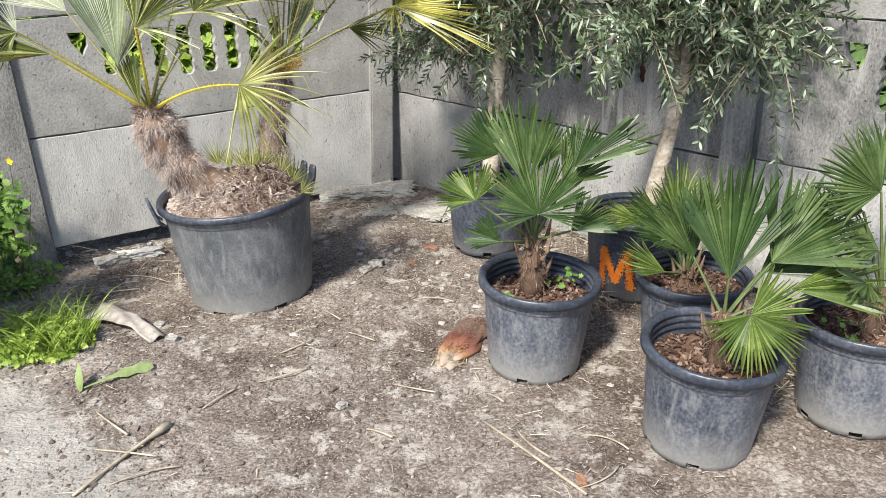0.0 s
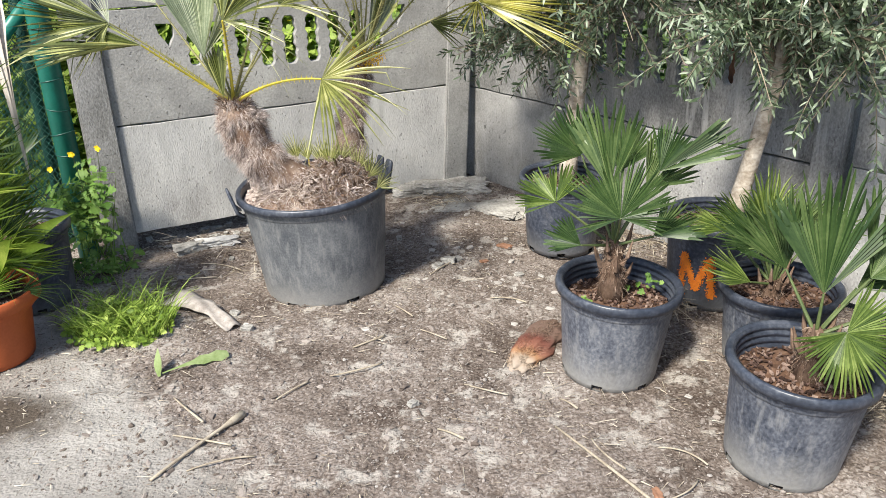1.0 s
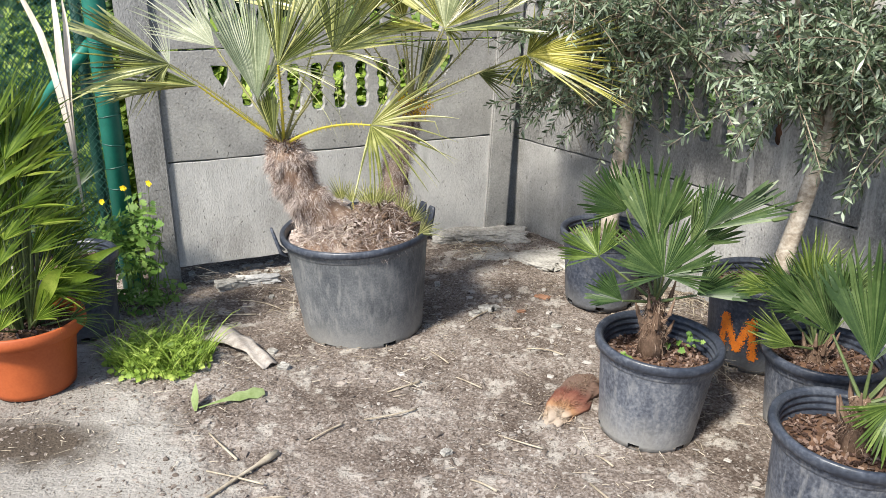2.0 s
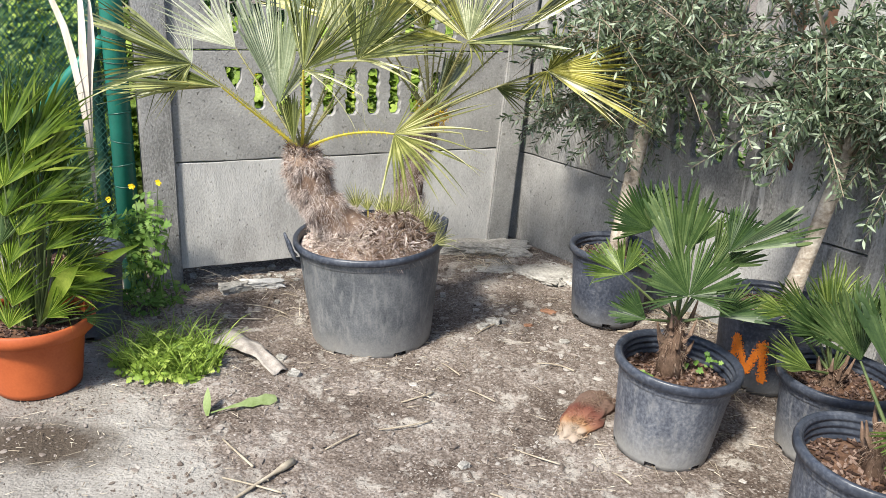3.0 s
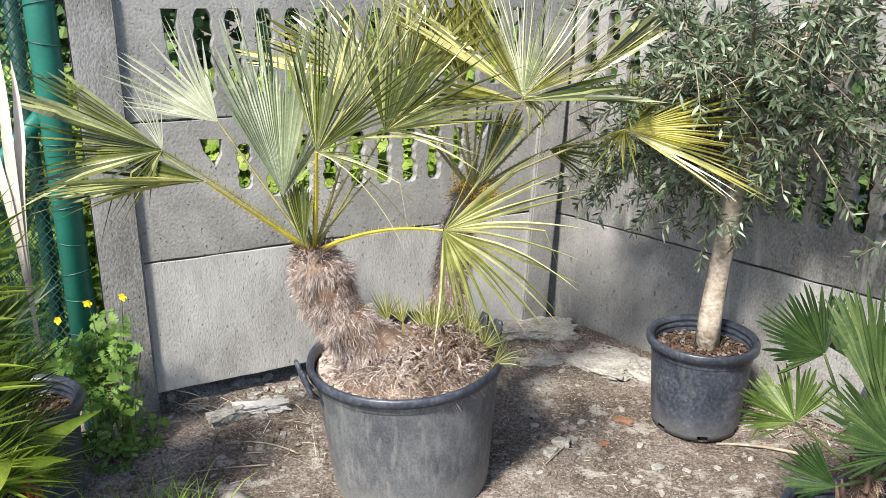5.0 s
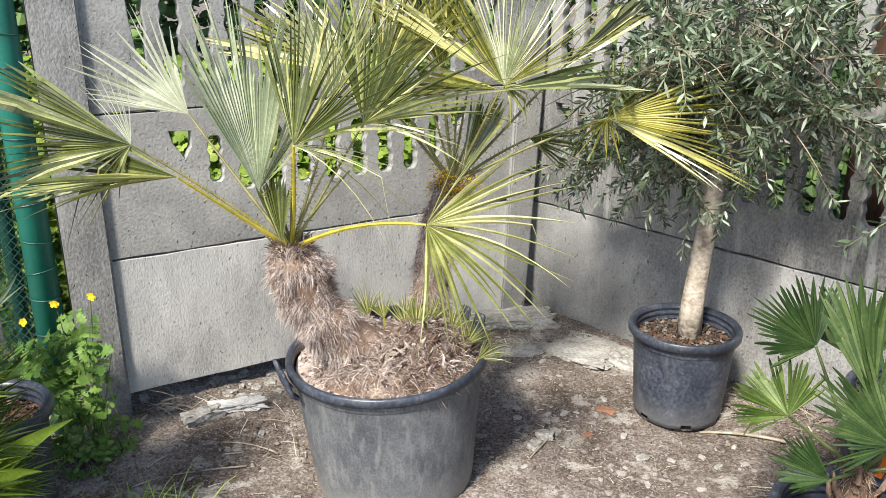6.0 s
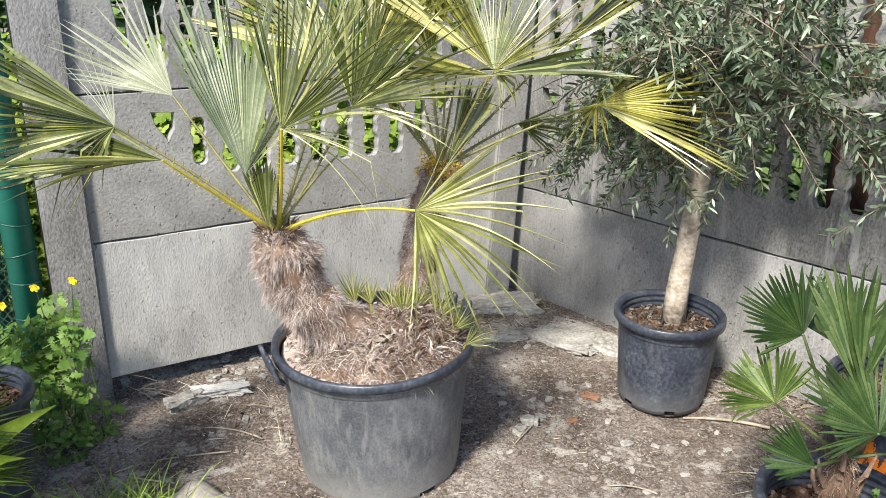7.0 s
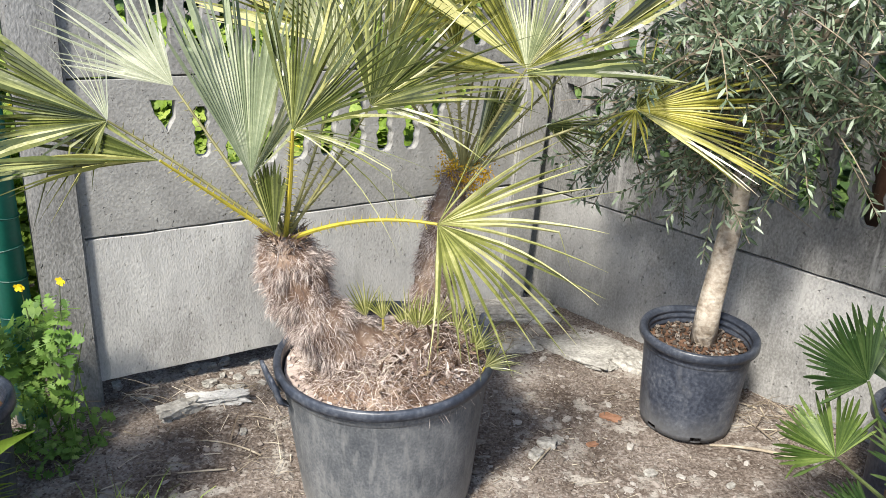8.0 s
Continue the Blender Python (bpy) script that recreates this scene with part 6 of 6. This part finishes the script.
sf += [(2 * k, 2 * k + 1, 2 * k + 3, 2 * k + 2) for k in range(6)] + [(steps * 14 + 2 * k, steps * 14 + 2 * k + 2, steps * 14 + 2 * k + 3, steps * 14 + 2 * k + 1) for k in range(6)]
raw("sheath", sv, sf, BARKSTRIP, strip, smooth=True)

# russet clump of matted fibre beside a pot
tuft = thing("fibre_clump", (0.012, 2.665, 0.0), "russet and straw-coloured matted fibre clump on the soil", "fibre clump")
bm = bmesh.new()
bmesh.ops.create_icosphere(bm, subdivisions=4, radius=1)
for v in bm.verts:
    k = 1 + 0.25 * noise.noise(v.co * 2.2) + 0.10 * noise.noise(v.co * 6)
    x, y, z = v.co.x * 0.170 * k, v.co.y * 0.068 * k * (1 + 0.15 * v.co.x), v.co.z * 0.034 * k
    w = radians(66)
    v.co = (x * math.cos(w) - y * math.sin(w), x * math.sin(w) + y * math.cos(w), z + 0.008)
part("clump", bm, RUSSET, tuft, smooth=True)
hv, hf = [], []
for _ in range(5200):
    a, b = R.uniform(-0.95, 1.0), R.uniform(-0.95, 0.95)
    w = radians(66)
    x, y = a * 0.16, b * 0.05
    z = 0.034 * math.sqrt(max(0, 1 - a * a * 0.9 - b * b * 0.8)) + 0.006
    strand(hv, hf, (x * math.cos(w) - y * math.sin(w), x * math.sin(w) + y * math.cos(w), z), (math.cos(w) + R.uniform(-1.1, 1.1), math.sin(w) + R.uniform(-1.1, 1.1), R.uniform(0, 0.8)), R.uniform(0.010, 0.030), 0.0022, 0.4)
tagged(raw("loose_fibre", hv, hf, RUSSET, tuft), kind="stuff")


def stick(a, b, r, label, bend=0.02, mat=STRAW, knob=0.0):
    ob = thing("stick", ((a[0] + b[0]) / 2, (a[1] + b[1]) / 2, 0.0), label, "stick")
    o = Vector(ob.location)
    a3, b3 = Vector((*a, ground_height(*a) + r)), Vector((*b, ground_height(*b) + r + 0.004))
    m = (a3 + b3) / 2 + (b3 - a3).cross(Vector((0, 0, 1))).normalized() * bend + Vector((0, 0, 0.012))
    vs, fs = [], []
    pts = [p - o for p in bez(a3, m, b3, 8)]
    tube(vs, fs, pts, [r * (0.7 + 0.3 * i / 8) + (knob if i >= 7 else 0) for i in range(9)], 6)
    raw("shaft", vs, fs, mat, ob, smooth=True)


stick((-1.03, 1.90), (-0.875, 2.215), 0.006, "long straight dry stick with a thick end", 0.004, knob=0.006)
stick((-1.12, 2.28), (-0.98, 2.16), 0.004, "short dry stick lying across another", 0.01)
stick((0.06, 2.20), (0.315, 1.87), 0.0045, "long thin straw-coloured cane on the soil", 0.006)
stick((0.18, 3.42), (0.44, 3.33), 0.006, "dry pale stem lying beside a pot", -0.02)
stick((-0.41, 3.24), (-0.33, 3.37), 0.0035, "thin dry twig on the soil", 0.004)
stick((-0.62, 2.62), (-0.52, 2.70), 0.004, "bent dry twig on the soil", 0.02)
stick((-0.28, 2.17), (-0.20, 2.12), 0.004, "short dry twig on the soil", 0.004)
stick((0.08, 2.36), (0.13, 2.30), 0.0035, "short pale straw on the soil", 0.003)

for a, b, r, bend in (((0.16, 2.16), (0.24, 2.02), 0.003, 0.03), ((0.34, 2.12), (0.46, 2.05), 0.0028, -0.03), ((0.30, 1.90), (0.42, 1.98), 0.0026, 0.04), ((-0.22, 2.42), (-0.08, 2.36), 0.003, 0.02), ((-0.66, 2.44), (-0.50, 2.52), 0.0032, 0.03), ((-0.80, 2.30), (-0.72, 2.40), 0.0035, 0.006), ((-1.05, 2.10), (-0.86, 2.06), 0.0035, 0.01), ((-0.95, 1.95), (-0.78, 2.02), 0.003, -0.012), ((-0.40, 2.76), (-0.30, 2.70), 0.003, 0.012), ((-0.16, 3.02), (-0.02, 2.98), 0.003, -0.02), ((-0.52, 2.95), (-0.44, 2.86), 0.003, 0.008), ((-1.52, 3.12), (-1.30, 3.16), 0.003, 0.01), ((-1.42, 3.30), (-1.22, 3.24), 0.003, -0.02), ((-1.62, 3.04), (-1.46, 3.00), 0.0028, 0.015)):
    stick(a, b, r, "thin curved dry root lying on the soil", bend)


def dry_heap(at, r, h, count, label):
    """Fallen dry frond segments in a loose heap."""
    ob = thing("dry_frond_heap", (at[0], at[1], 0), label, "leaf litter")
    vs, fs = [], []
    for _ in range(count):
        w, k = R.uniform(0, 6.283), math.sqrt(R.random())
        a = R.uniform(0, 6.283)
        strand(vs, fs, (r * k * math.cos(w), r * 0.7 * k * math.sin(w), 0.008 + h * R.random() * (1.1 - k)), (math.cos(a), math.sin(a), R.uniform(-0.25, 0.35)), R.uniform(0.06, 0.2), R.uniform(0.002, 0.006), 0.2, 3)
    tagged(raw("dry_litter", vs, fs, STRAW, ob), kind="stuff")


dry_heap((0.43, 2.98), 0.16, 0.12, 260, "tangled dry frond segments between the pots")
dry_heap((0.93, 2.40), 0.17, 0.12, 260, "dry frond segments heaped behind the pots")
dry_heap((0.48, 3.55), 0.18, 0.05, 120, "thin dry stems against the fence foot")
dry_heap((-1.45, 3.36), 0.42, 0.02, 120, "thin dry stems on the soil under the fence")
dry_heap((-0.45, 4.12), 0.14, 0.04, 80, "dry straw on the mortar at the fence corner")

# a picked leaf lying on the ground
fallen = thing("fallen_leaf", (-1.12, 2.46, 0.0), "fresh green leaf lying flat on the soil", "leaf")
blade(fallen, bez((-1.21, 2.405, 0.02), (-1.13, 2.46, 0.035), (-1.035, 2.54, 0.02), 8), [0.003, 0.003, 0.004, 0.007, 0.010, 0.021, 0.017, 0.026, 0.014], WEED_DULL, "leaf_blade", fold=0.35, ref=(-0.1, -0.5, 0.85))
blade(fallen, bez((-1.22, 2.40, 0.01), (-1.23, 2.42, 0.05), (-1.24, 2.46, 0.08), 4), [0.006, 0.016, 0.02, 0.014, 0.002], WEED_DULL, "leaf_blade", fold=0.2)

# gravel and straw litter
ico = [(0, 0, 1), (0.89, 0, 0.45), (0.28, 0.85, 0.45), (-0.72, 0.53, 0.45), (-0.72, -0.53, 0.45), (0.28, -0.85, 0.45), (0.72, 0.53, -0.45), (-0.28, 0.85, -0.45), (-0.89, 0, -0.45), (-0.28, -0.85, -0.45), (0.72, -0.53, -0.45), (0, 0, -1)]
icf = [(0, 1, 2), (0, 2, 3), (0, 3, 4), (0, 4, 5), (0, 5, 1), (1, 6, 2), (2, 7, 3), (3, 8, 4), (4, 9, 5), (5, 10, 1), (6, 7, 2), (7, 8, 3), (8, 9, 4), (9, 10, 5), (10, 6, 1)]
def scatter(count, lo, big, seed_z, bias, mat, name, label, category):
    """Small broken stones or crumbs strewn over the yard, as one mesh."""
    gvv, gff = [], []
    for _ in range(count):
        x, y = R.uniform(-2.3, 1.5), R.uniform(1.35, 4.5)
        if noise.noise((x * 1.8, y * 1.8, seed_z)) + R.uniform(-0.5, 0.5) < bias + (0.45 if 0.67 * x + 0.742 * y < 0.86 else 0):
            continue
        s_ = lo + big / (R.random() + 0.06)
        w = R.uniform(0, 6.283)
        sx, sy, sz = s_ * R.uniform(0.8, 1.7), s_ * R.uniform(0.5, 1.0), s_ * R.uniform(0.25, 0.65)
        base = len(gvv)
        z = ground_height(x, y) + 0.3 * sz + 0.0
        cw, sw = math.cos(w), math.sin(w)
        for a, b, c in ico:
            k = R.uniform(0.55, 1.3)
            gvv.append((x + (a * sx * cw - b * sy * sw) * k, y + (a * sx * sw + b * sy * cw) * k, z + c * sz * k))
        gff += [tuple(base + i for i in f) for f in icf]
    return tagged(raw(name, gvv, gff, mat), label, category, kind="stuff")


scatter(7000, 0.0016, 0.0005, 11, 0.05, STONE, "gravel", "loose grey pebbles and chips on the soil", "gravel")
chv = random.Random(5)
for k in range(48):
    x, y = chv.gauss(-0.15, 0.38), chv.gauss(3.15, 0.35)
    if (x + 0.835) ** 2 + (y - 3.165) ** 2 < 0.09 or (x - 0.135) ** 2 + (y - 3.565) ** 2 < 0.05 or (x - 0.243) ** 2 + (y - 2.54) ** 2 < 0.05:
        continue
    s_ = chv.uniform(0.007, 0.017)
    boulder("stone_chip", (x, y, ground_height(x, y) + s_ * 0.2), s_, STONE, "pale grey stone chip on the soil", "stone", 200 + k, (1.3, 0.8, 0.5), 0.35, k * 1.7)
scatter(62000, 0.0020, 0.0007, 31, -0.25, CLOD, "soil_crumbs", "loose brown soil crumbs and clods", "soil crumbs")
PALE_CLOD = material("dry pale soil lumps", [(0.15, (0.155, 0.134, 0.117)), (0.5, (0.235, 0.210, 0.190)), (0.85, (0.36, 0.33, 0.305))], 20, 0.95, 0.6, 120, island=0.8, gloss=0.1)
scatter(40000, 0.0020, 0.0006, 57, 0.18, PALE_CLOD, "soil_lumps", "pale dry crumbled soil lumps in patches", "soil crumbs")
DARK_CLOD = material("dark moist soil crumbs", [(0.15, (0.055, 0.043, 0.036)), (0.5, (0.095, 0.077, 0.066)), (0.85, (0.15, 0.127, 0.11))], 20, 0.95, 0.6, 120, island=0.8, gloss=0.1)
scatter(26000, 0.0018, 0.0003, 83, 0.30, DARK_CLOD, "soil_crumbs", "dark loose soil crumbs in patches", "soil crumbs")
lvv, lff = [], []
for _ in range(11000):
    x, y = R.uniform(-2.2, 1.4), R.uniform(1.4, 4.4)
    if noise.noise((x * 1.5, y * 1.5, 21)) + R.uniform(-0.4, 0.5) < 0.05:
        continue
    w = R.uniform(0, 6.283)
    strand(lvv, lff, (x, y, ground_height(x, y) + 0.009), (math.cos(w), math.sin(w), R.uniform(-0.05, 0.10)), 0.012 + 0.006 / (R.random() + 0.06), R.uniform(0.0012, 0.0036), 0.06)
tagged(raw("straw_litter", lvv, lff, STRAW), "scattered dry straw and leaf litter", "litter", kind="stuff")
